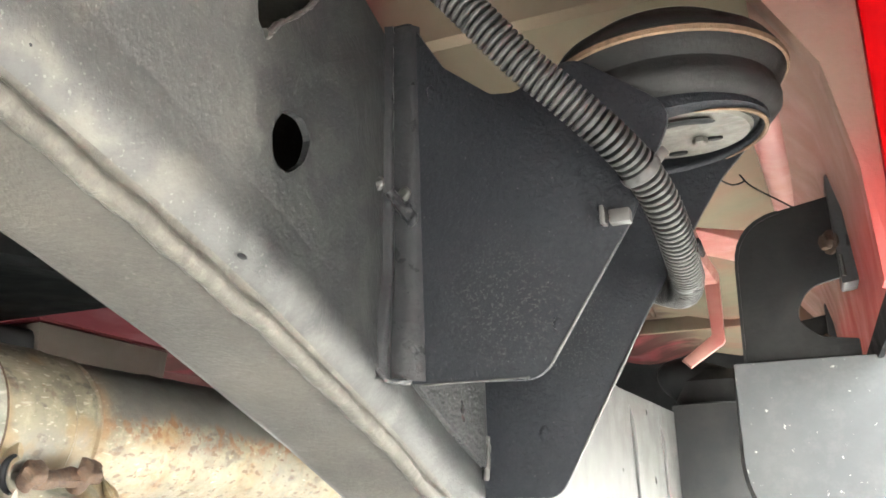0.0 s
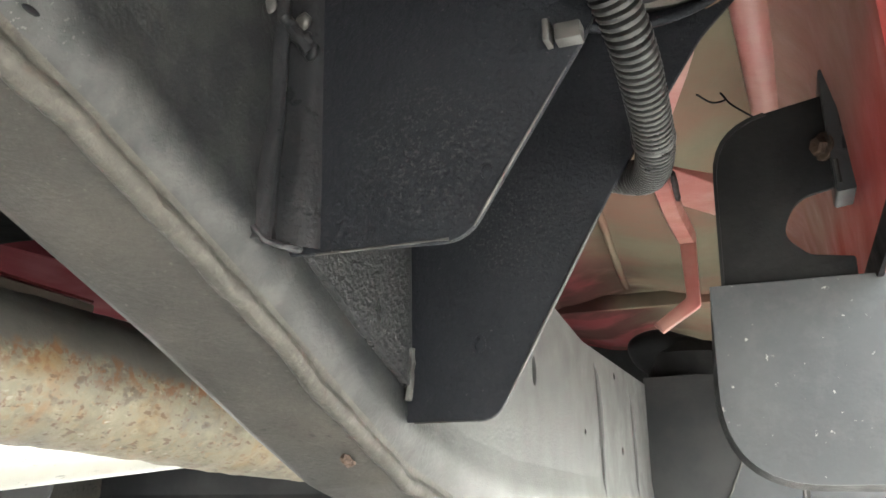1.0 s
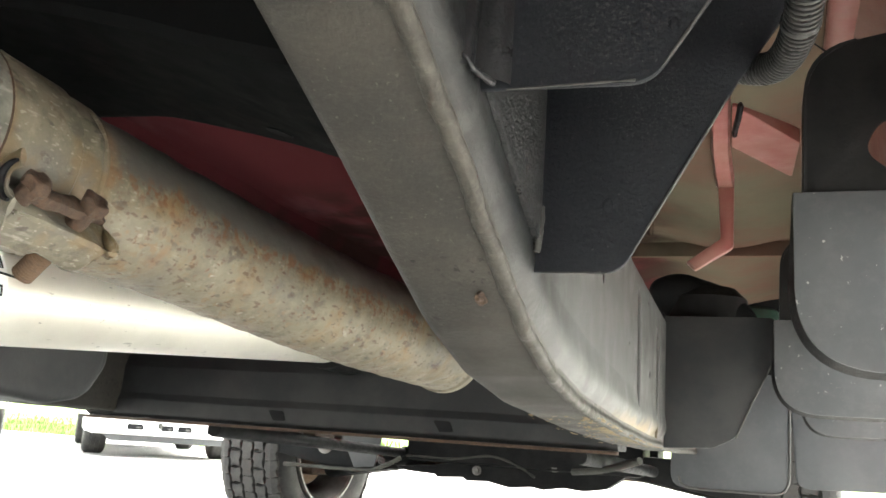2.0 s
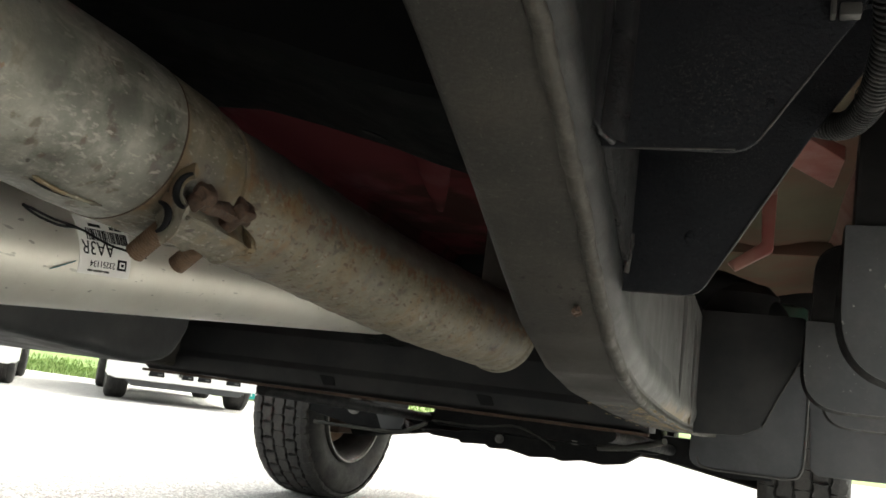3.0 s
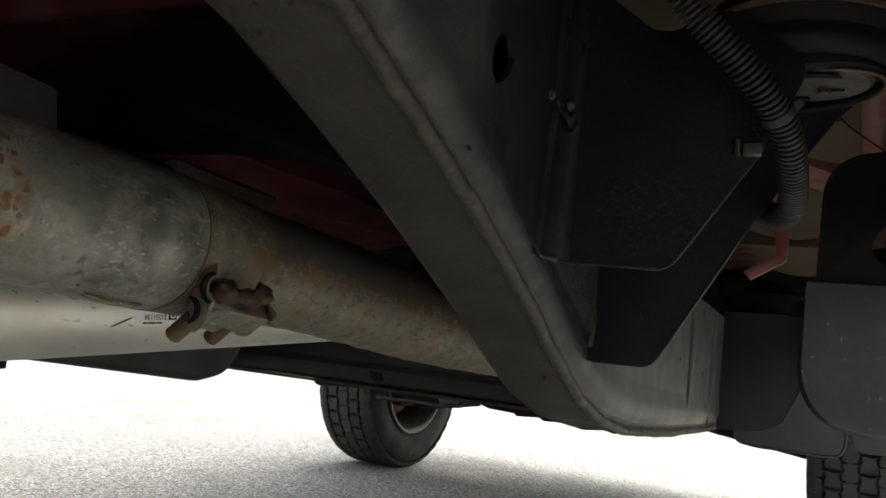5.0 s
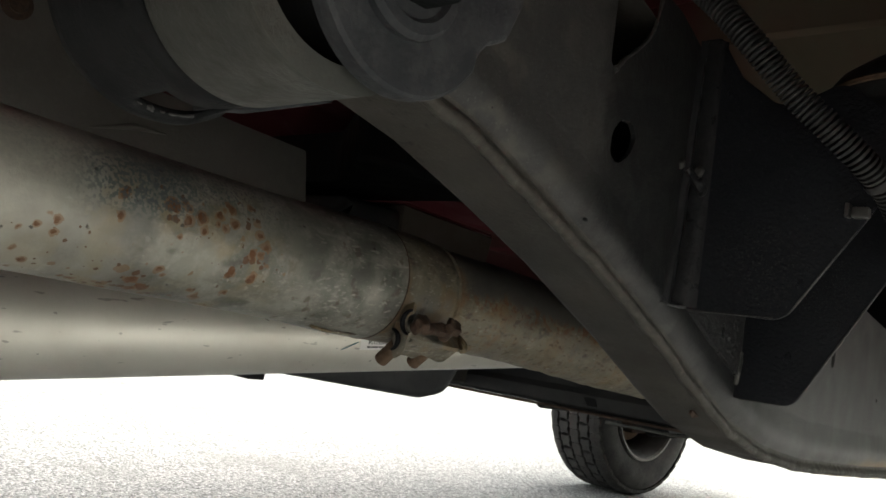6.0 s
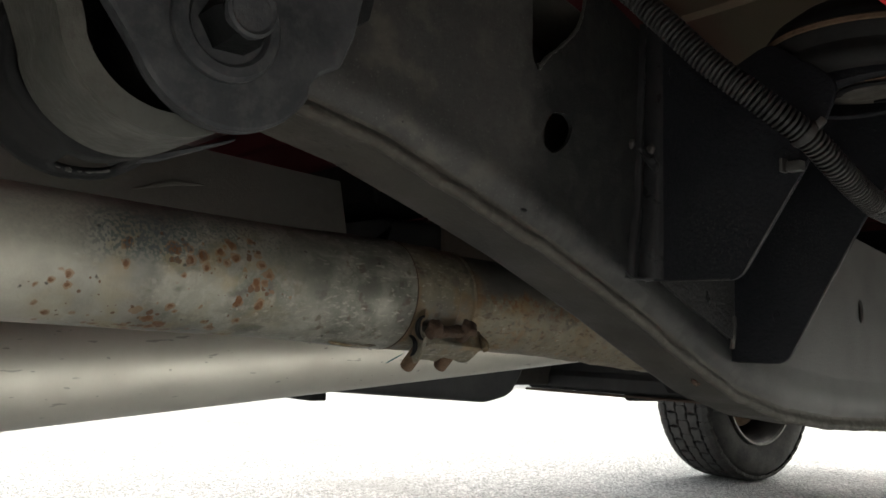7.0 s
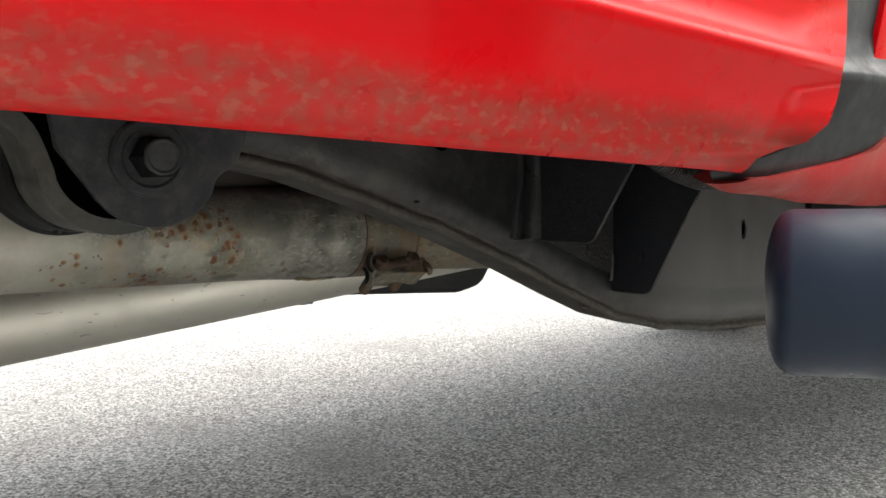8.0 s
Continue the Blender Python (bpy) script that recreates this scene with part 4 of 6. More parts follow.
    part("washer_ring", lathe([(0.0755, 0.018), (0.0785, 0.0195), (0.079, 0.0225), (0.0755, 0.025)], Matrix.Translation((seat[0] + 0.003, seat[1], 0.818)), 48, closed=True), RUSTLIGHT, br)
    low = part("lower_cushion", lathe([(0.012, 0.001), (0.02, 0.0), (0.04, 0.001), (0.0425, 0.003), (0.0425, 0.009), (0.036, 0.012), (0.036, 0.022), (0.012, 0.022)], Matrix.Translation((seat[0] + 0.013, seat[1] + 0.004, 0.8)), 40), ZINC, br, "pale zinc lower mount washer")
    part("mount_bolt", hexbolt((seat[0] + 0.021, seat[1] + 0.01, 0.8), (0, 0, -1), 0.005, 0.004), ZINC, br)
    slot = [(seat[0] + 0.013 + 0.032 * math.cos(radians(a)), seat[1] + 0.004 + 0.032 * math.sin(radians(a)), 0.7985) for a in range(200, 311, 10)]
    part("washer_slot", tube(slot, [0.001] + [0.0042] * 10 + [0.001], 10, squash=(1, 0.3)), INK, br)
    for dx, dy, w in ((0.004, 0.03, 0.0035), (0.03, 0.012, 0.003)):
        part("washer_nick", lathe([(w, 0), (w, 0.002), (0, 0.002)], Matrix.Translation((seat[0] + dx, seat[1] + dy, 0.7985)) @ Matrix.Diagonal((1.8, 0.7, 1, 1)), 14), INK, br)
    # shallow weld dimples on the gusset faces
    for x, y, z, r in ((-0.113, 0.69, 0.617, 0.0042), (-0.059, 0.551, 0.673, 0.003), (-0.135, 0.551, 0.834, 0.003), (-0.128, 0.551, 0.829, 0.002)):
        bm = bmesh.new()
        bmesh.ops.create_icosphere(bm, subdivisions=3, radius=r, matrix=Matrix.Translation((x, y, z)) @ Matrix.Diagonal((0.9, 0.28, 1.4, 1)))
        part("weld_dimple", roughen(bm, 0.0006, 300), GLOSSBLACK, br)


build_mount_bracket()


def build_conduit():
    c = new("wiring_conduit")
    c.parent = truck
    c["label"] = "ribbed black split loom conduit clipped to the bracket"
    pts = smooth_path([(-0.3, 0.44, 1.0), (-0.19, 0.448, 0.945), (-0.12, 0.453, 0.886), (-0.086, 0.462, 0.849), (-0.054, 0.482, 0.809), (-0.031, 0.496, 0.785), (-0.0115, 0.513, 0.764), (0.001, 0.536, 0.747), (0.0068, 0.562, 0.73), (0.0072, 0.6, 0.716), (0.004, 0.645, 0.708), (-0.006, 0.69, 0.709), (-0.024, 0.712, 0.717), (-0.05, 0.722, 0.73)], 48)
    # ribs: even steps along the path
    d = [0.0]
    for a, b in zip(pts, pts[1:]):
        d.append(d[-1] + (b - a).length)
    total, step = d[-1], 0.0007
    n = int(total / step)
    fine, rad = [], []
    for i in range(n):
        s = i * step
        k = int(np.searchsorted(d, s, "right")) - 1
        k = min(k, len(pts) - 2)
        t = (s - d[k]) / max(1e-6, d[k + 1] - d[k])
        fine.append(pts[k].lerp(pts[k + 1], t))
        rad.append((0.0107, 0.0109, 0.0109, 0.0106, 0.0056, 0.0056)[i % 6])
    part("ribbed_sleeve", tube(fine, rad, 16), PLASTIC, c, smooth=60)
    # cable tie, edge clip and the taped end
    p = Vector((-0.0015, 0.531, 0.751))
    part("cable_tie", lathe([(0.0118, -0.003), (0.0122, -0.002), (0.0122, 0.002), (0.0118, 0.003)], along(p, (0.5, 0.8, -0.72)), 24, closed=True), PLASTIC, c)
    part("cable_tie", lathe([(0.0112, -0.0022), (0.0116, -0.0015), (0.0116, 0.0015), (0.0112, 0.0022)], along((0.005, 0.634, 0.7095), (-0.06, 0.98, -0.17)), 24, closed=True), PLASTIC, c)
    part("tie_head", merge(None, box(-0.0036, 0.0036, -0.003, 0.003, -0.0045, 0.0045, 0.001), along((0.0095, 0.533, 0.7575), (0.6, 0.3, 0.7))), CLIPGREY, c)
    part("edge_clip", box(-0.0235, -0.0115, 0.5425, 0.5515, 0.7262, 0.7345, 0.0012), CLIPGREY, c, "pale grey plastic edge clip")
    part("clip_foot", box(-0.0285, -0.0255, 0.5415, 0.5515, 0.7265, 0.7375, 0.0008), CLIPGREY, c)


build_conduit()


def build_exhaust():
    ex = new("exhaust_pipe")
    ex.parent = truck
    ex["label"] = "aluminised steel exhaust pipe with rust freckles and a bolted clamp"

    def ax(y):
        return Vector((-0.513 - 0.0494 * y, y, 0.6615 - 0.039 * y))

    stations = [-1.3 + 0.05 * i for i in range(34)] + [0.4, 0.43, 0.46, 0.49, 0.51, 0.525, 0.5305]
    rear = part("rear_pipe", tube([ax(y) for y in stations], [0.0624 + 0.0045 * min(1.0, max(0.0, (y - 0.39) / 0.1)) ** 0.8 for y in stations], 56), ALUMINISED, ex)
    pts = smooth_path([ax(0.50), ax(0.62), (-0.536, 0.80, 0.628), (-0.505, 1.0, 0.607), (-0.477, 1.16, 0.595), (-0.449, 1.33, 0.586)], 26)
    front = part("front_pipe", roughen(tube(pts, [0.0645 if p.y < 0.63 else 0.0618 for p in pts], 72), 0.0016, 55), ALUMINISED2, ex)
    d2 = (Vector(pts[-1]) - Vector(pts[-3])).normalized()
    part("pipe_lip", lathe([(0.0615, -0.01), (0.0645, -0.006), (0.0645, 0.004), (0.0615, 0.006)], along(pts[-1], d2), 56, closed=True), ALUMINISED2, ex)
    part("lead_pipe", tube(smooth_path([pts[-2], (-0.447, 1.34, 0.6), (-0.446, 1.35, 0.66), (-0.446, 1.352, 0.8)], 8), 0.046, 40), ALUMINISED2, ex)
    d = (ax(1) - ax(0)).normalized()
    clamp = part("clamp_band", lathe([(0.0645, -0.034), (0.0668, -0.033), (0.0668, 0.033), (0.0645, 0.034)], along(ax(0.566), d), 56, closed=True), ALUMINISED2, ex, "steel band clamp")
    part("band_edge", lathe([(0.0666, -0.0012), (0.0674, -0.0006), (0.0674, 0.0006), (0.0666, 0.0012)], along(ax(0.5315), d), 56, closed=True), RUST, ex)
    part("band_edge", lathe([(0.064, -0.004), (0.0662, -0.001), (0.0662, 0.001), (0.064, 0.004)], along(ax(0.6), d), 56, closed=True), ALUMINISED2, ex)
    part("band_edge", lathe([(0.0622, -0.003), (0.0648, -0.001), (0.0648, 0.001), (0.0622, 0.003)], along(ax(0.632), d), 56, closed=True), ALUMINISED2, ex)
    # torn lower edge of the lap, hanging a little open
    # a thin black tube stands in for the shade inside the lap
    part("lap_gap_shade", tube(smooth_path([(-0.519, 0.438, 0.583), (-0.52, 0.455, 0.5795), (-0.52, 0.475, 0.5785), (-0.52, 0.5, 0.5785), (-0.519, 0.53, 0.579)], 6), [0.0003] + [0.0011] * 12 + [0.0006] * 10 + [0.0004, 0.0003], 8), INK, ex, "dark strip for the shade under the torn lap")
    part("lap_edge", roughen(tube(smooth_path([(-0.512, 0.438, 0.582), (-0.513, 0.455, 0.5795), (-0.513, 0.478, 0.578), (-0.513, 0.505, 0.5785)], 6), [0.0004] + [0.0018] * 16 + [0.0006] * 2, 8), 0.0008, 200), ALUMINISED2, ex)
    # two clamp bolts run slantwise under the pipe through a grey block
    run = Vector((-0.062, 0.009, -0.047)).normalized()
    for k, y in enumerate((0.55, 0.603)):
        head = Vector((-0.4595, y, 0.601))
        part("clamp_bolt", roughen(tube([head + run * (0.005 * i) for i in range(11)], 0.0072, 16), 0.0018, 130, 0, y * 9), RUST, ex)
        part("clamp_nut", roughen(lathe([(0.0096, -0.003), (0.0098, 0.0045), (0.0085, 0.006), (0.0055, 0.0066), (0.003, 0.0066), (0, 0.0066)], along(head - run * 0.001, -run), 6), 0.0028, 110, 3, y * 5), RUST, ex)
        thread = [head + run * (0.045 + 0.0006 * i) for i in range(60)]
        part("bolt_thread", tube(thread, [(0.0086, 0.0082, 0.0074, 0.0082)[i % 4] if i < 57 else 0.006 for i in range(60)], 16), RUSTLIGHT, ex, "rusty threaded stud end")
    side = Vector((0, 1, 0))
    up = side.cross(run).normalized()
    R = Matrix((run, side, up)).transposed().to_4x4()
    mid = Vector((-0.4595, 0.584, 0.601)) + run * 0.034
    part("clamp_block", roughen(merge(None, prism(rounded([(-0.02, -0.046), (0.014, -0.042), (0.02, 0.03), (0.012, 0.05), (-0.01, 0.062)], 0.004), "z", -0.012, 0.014, 0.004), Matrix.Translation(mid) @ R), 0.0075, 55, 4), ALUMINISED2, ex, "dented grey clamp block")
    part("clamp_bar", roughen(merge(None, box(-0.0045, 0.004, -0.033, 0.04, -0.0065, 0.0065, 0.002), Matrix.Translation(Vector((-0.4595, 0.580, 0.601)) + run * 0.007) @ R), 0.004, 90, 4), RUST, ex, "rusty clamp bar")
    # black arcs draw the shade in the curled gaps of the band
    for c, r, a0, a1 in ((Vector((-0.461, 0.536, 0.6)), 0.0135, 95, 255), (Vector((-0.489, 0.536, 0.579)), 0.0115, -75, 85)):
        arc = [c + Vector((r * math.cos(radians(a)), 0.0, r * math.sin(radians(a)))) for a in range(a0, a1 + 1, 8)]
        part("loop_gap_shade", tube(arc, [0.0012 + 0.0016 * math.sin(math.pi * i / (len(arc) - 1)) for i in range(len(arc))], 10, squash=(1, 1.1)), INK, ex)
        part("band_curl", roughen(tube([p + (p - c).normalized() * 0.0032 + Vector((0, 0.004, 0)) for p in arc], 0.0022, 10, squash=(1, 3.0)), 0.001, 150), ALUMINISED2, ex)

build_exhaust()


def build_driveshaft():
    ds = new("driveshaft")
    ds.parent = truck
    ds["label"] = "smooth bare aluminium driveshaft tube with a paper part label"

    def ax(y):
        return Vector((-0.784 - 0.0035 * y, y, 0.522 + 0.0772 * y))

    pts = [ax(-1.5 + 0.1 * i) for i in range(32)]
    part("shaft_tube", tube(pts, 0.065, 64), ALU, ds)
    part("shaft_yoke", tube([ax(1.6), ax(1.63), ax(1.66), ax(1.75)], [0.065, 0.05, 0.035, 0.03], 32), STEELGREY, ds)
    d = (ax(1) - ax(0)).normalized()

    # label wrapped on the tube, lettering upside down as it is mounted
    def skin(a, s, lift):
        """A point on the tube: a radians round from its side towards the rail, s metres along."""
        c = ax(0) + d * s
        side = Vector((1, 0, 0))
        up = side.cross(d).normalized()
        return c + (side * math.cos(a) + up * math.sin(a)) * (0.065 + lift)

    def skewed(a, s, lift):
        return skin(a, s + 0.014 * (0.62 - a), lift)

    def wrapped(name, a0, a1, s0, s1, material, lift, parent, label=""):
        bm = bmesh.new()
        n = 8
        rows = [[bm.verts.new(skewed(a0 + (a1 - a0) * i / n, s, lift)) for i in range(n + 1)] for s in (s0, s1)]
        low = [[bm.verts.new(skewed(a0 + (a1 - a0) * i / n, s, 0.0)) for i in range(n + 1)] for s in (s0, s1)]
        for i in range(n):
            bm.faces.new((rows[0][i], rows[0][i + 1], rows[1][i + 1], rows[1][i]))
        for k in (0, 1):
            for i in range(n):
                bm.faces.new((rows[k][i], rows[k][i + 1], low[k][i + 1], low[k][i]))
        for i in (0, n):
            bm.faces.new((rows[0][i], rows[1][i], low[1][i], low[0][i]))
        return part(name, bm, material, parent, label, smooth=50)

    LS, LA, WIDE = 0.702, 0.56, 0.078
    wrapped("part_label", -0.39, LA, LS, LS + WIDE, PAPER, 0.0004, ds, "white paper part label printed upside down")
    rng = random.Random(9)
    s = LS + 0.012
    while s < LS + 0.073:
        w = rng.choice((0.0009, 0.0014, 0.0022))
        wrapped("barcode_bar", 0.17, 0.36, s, s + w, INK, 0.0008, ds)
        s += w + rng.choice((0.0009, 0.0013, 0.0018))
    for s0, s1 in ((0.018, 0.036), (0.05, 0.056), (0.058, 0.068)):
        wrapped("print_bar", 0.4, 0.45, LS + s0, LS + s1, INK, 0.0008, ds)
    for s0, s1 in ((0.014, 0.021), (0.0225, 0.036), (0.0375, 0.046)):
        wrapped("print_bar", -0.335, -0.3, LS + s0, LS + s1, STEELGREY, 0.0008, ds)
    wrapped("code_square", -0.26, -0.08, LS + 0.057, LS + 0.071, INK, 0.0008, ds)
    wrapped("code_ring", -0.22, -0.12, LS + 0.06, LS + 0.068, PAPER, 0.0011, ds)
    wrapped("code_ring", -0.195, -0.145, LS + 0.062, LS + 0.066, INK, 0.0014, ds)
    stroke = [skin(-0.39 + 0.19 * i / 8, LS - 0.022 + 0.03 * i / 8, 0.0002) for i in range(9)]
    part("marker_stroke", tube(stroke, [0.0008, 0.0022, 0.0026, 0.0024, 0.0026, 0.0022, 0.0024, 0.0018, 0.0006], 8, squash=(1, 0.2)), TEAL, ds, "teal paint pen stroke")
    part("loose_wire", tube(smooth_path([skin(0.02, 0.81, 0.003), skin(0.08, 0.775, 0.005), skin(0.14, 0.747, 0.003), skin(0.3, 0.707, 0.003), skin(0.29, 0.68, 0.003), skin(0.36, 0.652, 0.004), skin(0.48, 0.634, 0.005), skin(0.47, 0.648, 0.003), skin(0.38, 0.672, 0.0025), skin(0.32, 0.704, 0.0025)], 6), 0.0013, 8), INK, ds, "thin black wire loop")
    for text, a, size, s0 in (("AA3R", 0.03, 0.02, 0.03), ("23251134", -0.27, 0.0095, 0.05)):
        cu = bpy.data.curves.new("lettering", "FONT")
        cu.body, cu.size, cu.extrude = text, size, 0.0002
        tmp = new("lettering_source", cu)
        me = bpy.data.meshes.new_from_object(tmp.evaluated_get(bpy.context.evaluated_depsgraph_get()))
        bpy.data.objects.remove(tmp)
        for v in me.vertices:
            v.co = skewed(a - v.co.y / 0.065 + 0.12, LS + (0.051 if size > 0.015 else 0.0535) - v.co.x, 0.0009 + v.co.z)
        me.materials.append(INK)
        t = new("printed_code", me)
        t.parent = ds


build_driveshaft()


def build_leaf_spring():
    hb = new("spring_hanger")
    hb.parent = truck
    hb["label"] = "cast grey spring hanger with a large flanged bolt"
    C = (0.078, 0.733)
    o = []
    for k in range(25):
        a = math.radians(200 + 128 * k / 24)
        o.append((C[0] + 0.005 + 0.0495 * math.cos(a), C[1] + 0.0005 + 0.0495 * math.sin(a)))
    o = [(0.012, 0.9), (0.0135, 0.77), (0.018, 0.74)] + o[1:] + [(0.1265, 0.7155), (0.132, 0.7215), (0.144, 0.7275), (0.152, 0.746), (0.163, 0.797), (0.168, 0.9)]
    part("hanger_plate", prism(o, "x", -0.066, -0.054, 0.004, segs=3), HANGER, hb)
    part("hanger_plate", prism([(0.008, 0.9), (0.012, 0.79), (0.16, 0.79), (0.168, 0.9)], "x", -0.162, -0.152, 0.003), BLACK, hb)
    part("hanger_roof", box(-0.16, -0.056, 0.0, 0.17, 0.86, 0.9, 0.006), BLACK, hb)
    part("hanger_rib", prism([(0.135, 0.74), (0.165, 0.76), (0.2, 0.9), (0.165, 0.9)], "x", -0.16, -0.06, 0.003), BLACK, hb)
    part("flange_washer", lathe([(0.0275, 0), (0.0275, 0.0035), (0.0255, 0.006), (0.021, 0.0062), (0.019, 0.004), (0, 0.004)], along((-0.054, *C), (1, 0, 0)), 40), HANGER, hb)
    part("hanger_nut", lathe([(0.0155, 0.003), (0.0155, 0.021), (0.0135, 0.0245), (0.0115, 0.0245), (0, 0.0245)], along((-0.054, *C), (1, 0, 0)), 6), SHADEBLACK, hb)
    part("bolt_end", lathe([(0.0125, 0.02), (0.0125, 0.0275), (0.0112, 0.0285), (0.0095, 0.0272), (0.006, 0.0276), (0, 0.0272)], along((-0.054, *C), (1, 0, 0)), 24), HANGER, hb)
    # rear cup of the hanger: a dark rolled shell with a torn drain slot low down
    E0, r0 = (0.056, 0.734), 0.0532
    bm = bmesh.new()
    xs = [-0.136, -0.148, -0.158, -0.167, -0.176, -0.186, -0.192, -0.197]
    angs = [90 + 5 * k for k in range(45)]
    g = [[bm.verts.new((x + 0.0015 * noise.noise(Vector((a * 0.09, x * 40, 0))), E0[0] + r * math.cos(radians(a)), E0[1] + r * math.sin(radians(a)))) for a in angs for r in (r0 + 0.0022 * (x < -0.19) + (x + 0.136) * -0.06 + 0.0012 * noise.noise(Vector((a * 0.05, x * 30, 3))),)] for x in xs]
    for i in range(len(xs) - 1):
        for k in range(len(angs) - 1):
            if 2 <= i <= 4 and 255 <= angs[k] < 290:
                continue
            bm.faces.new((g[i][k], g[i + 1][k], g[i + 1][k + 1], g[i][k + 1]))
    # added dark sleeve, only there to shade what shows through the slot
    part("slot_shade_sleeve", lathe([(0.044, -0.055), (0.044, 0.0)], along((-0.136, *E0), (1, 0, 0)), 32), SHADEBLACK, hb)
    cup = part("hanger_cup", bm, BLACK, hb, "dark rolled rear shell with a torn slot", smooth=60)
    sol = cup.modifiers.new("wall", "SOLIDIFY")
    sol.thickness = 0.004
    lip = [(-0.187 + 0.001 * math.sin(a), E0[0] + (r0 + 0.0025) * math.cos(radians(a)), E0[1] + (r0 + 0.0025) * math.sin(radians(a))) for a in range(256, 290, 3)]
    part("slot_lip", roughen(tube(lip, 0.0009, 8), 0.0012, 220), EDGE, hb, "torn bright lip of the slot")
    tongue = rounded([(0.072, 0.6835), (0.1, 0.69), (0.142, 0.707), (0.143, 0.709), (0.1, 0.694), (0.072, 0.688)], 0.001)
    part("cup_tongue", prism(tongue, "x", -0.186, -0.168, 0.0008), HANGER, hb)
    sp = new("leaf_spring")
    sp.parent = truck
    sp["label"] = "dusty steel leaf spring pack wrapped round its front eye"

    def leaf(path, thick, x0, x1, name, material):
        P = smooth_path([(0, y, z) for y, z in path], 6)
        bm = bmesh.new()
        rings = []
        for i, p in enumerate(P):
            t = (P[min(i + 1, len(P) - 1)] - P[max(i - 1, 0)]).normalized()
            n = Vector((0, -t.z, t.y)) * thick / 2
            rings.append([bm.verts.new((x, *(p + q).yz)) for x, q in ((x0, n), (x1, n), (x1, -n), (x0, -n))])
        for r0, r1 in zip(rings, rings[1:]):
            for k in range(4):
                bm.faces.new((r0[k], r0[(k + 1) % 4], r1[(k + 1) % 4], r1[k]))
        bm.faces.new(rings[0])
        bm.faces.new(rings[-1][::-1])
        bevel_all(bm, 0.0015)
        return part(name, bm, material, sp, smooth=50)

    E1 = (0.060, 0.733)

    def round_eye(c, r, a0, a1, step):
        return [(c[0] + r * math.cos(radians(a)), c[1] + r * math.sin(radians(a))) for a in range(a0, a1, step)]

    leaf([(-1.2, 0.74), (-0.6, 0.77), (-0.25, 0.785), (-0.08, 0.783), (-0.03, 0.772), (0.0, 0.757)] + round_eye(E1, 0.0475, 185, 500, 15), 0.011, -0.135, -0.069, "main_leaf", STEELGREY)
    leaf([(-1.2, 0.72), (-0.6, 0.75), (-0.35, 0.765), (-0.16, 0.768)], 0.0075, -0.135, -0.069, "second_leaf", HANGER)
    part("bushing", lathe([(0.034, -0.147), (0.034, -0.07)], Matrix.Translation((0, *C)) @ pose(0, 0, 0, 0, 90, 0), 32), RUBBER, sp)


build_leaf_spring()


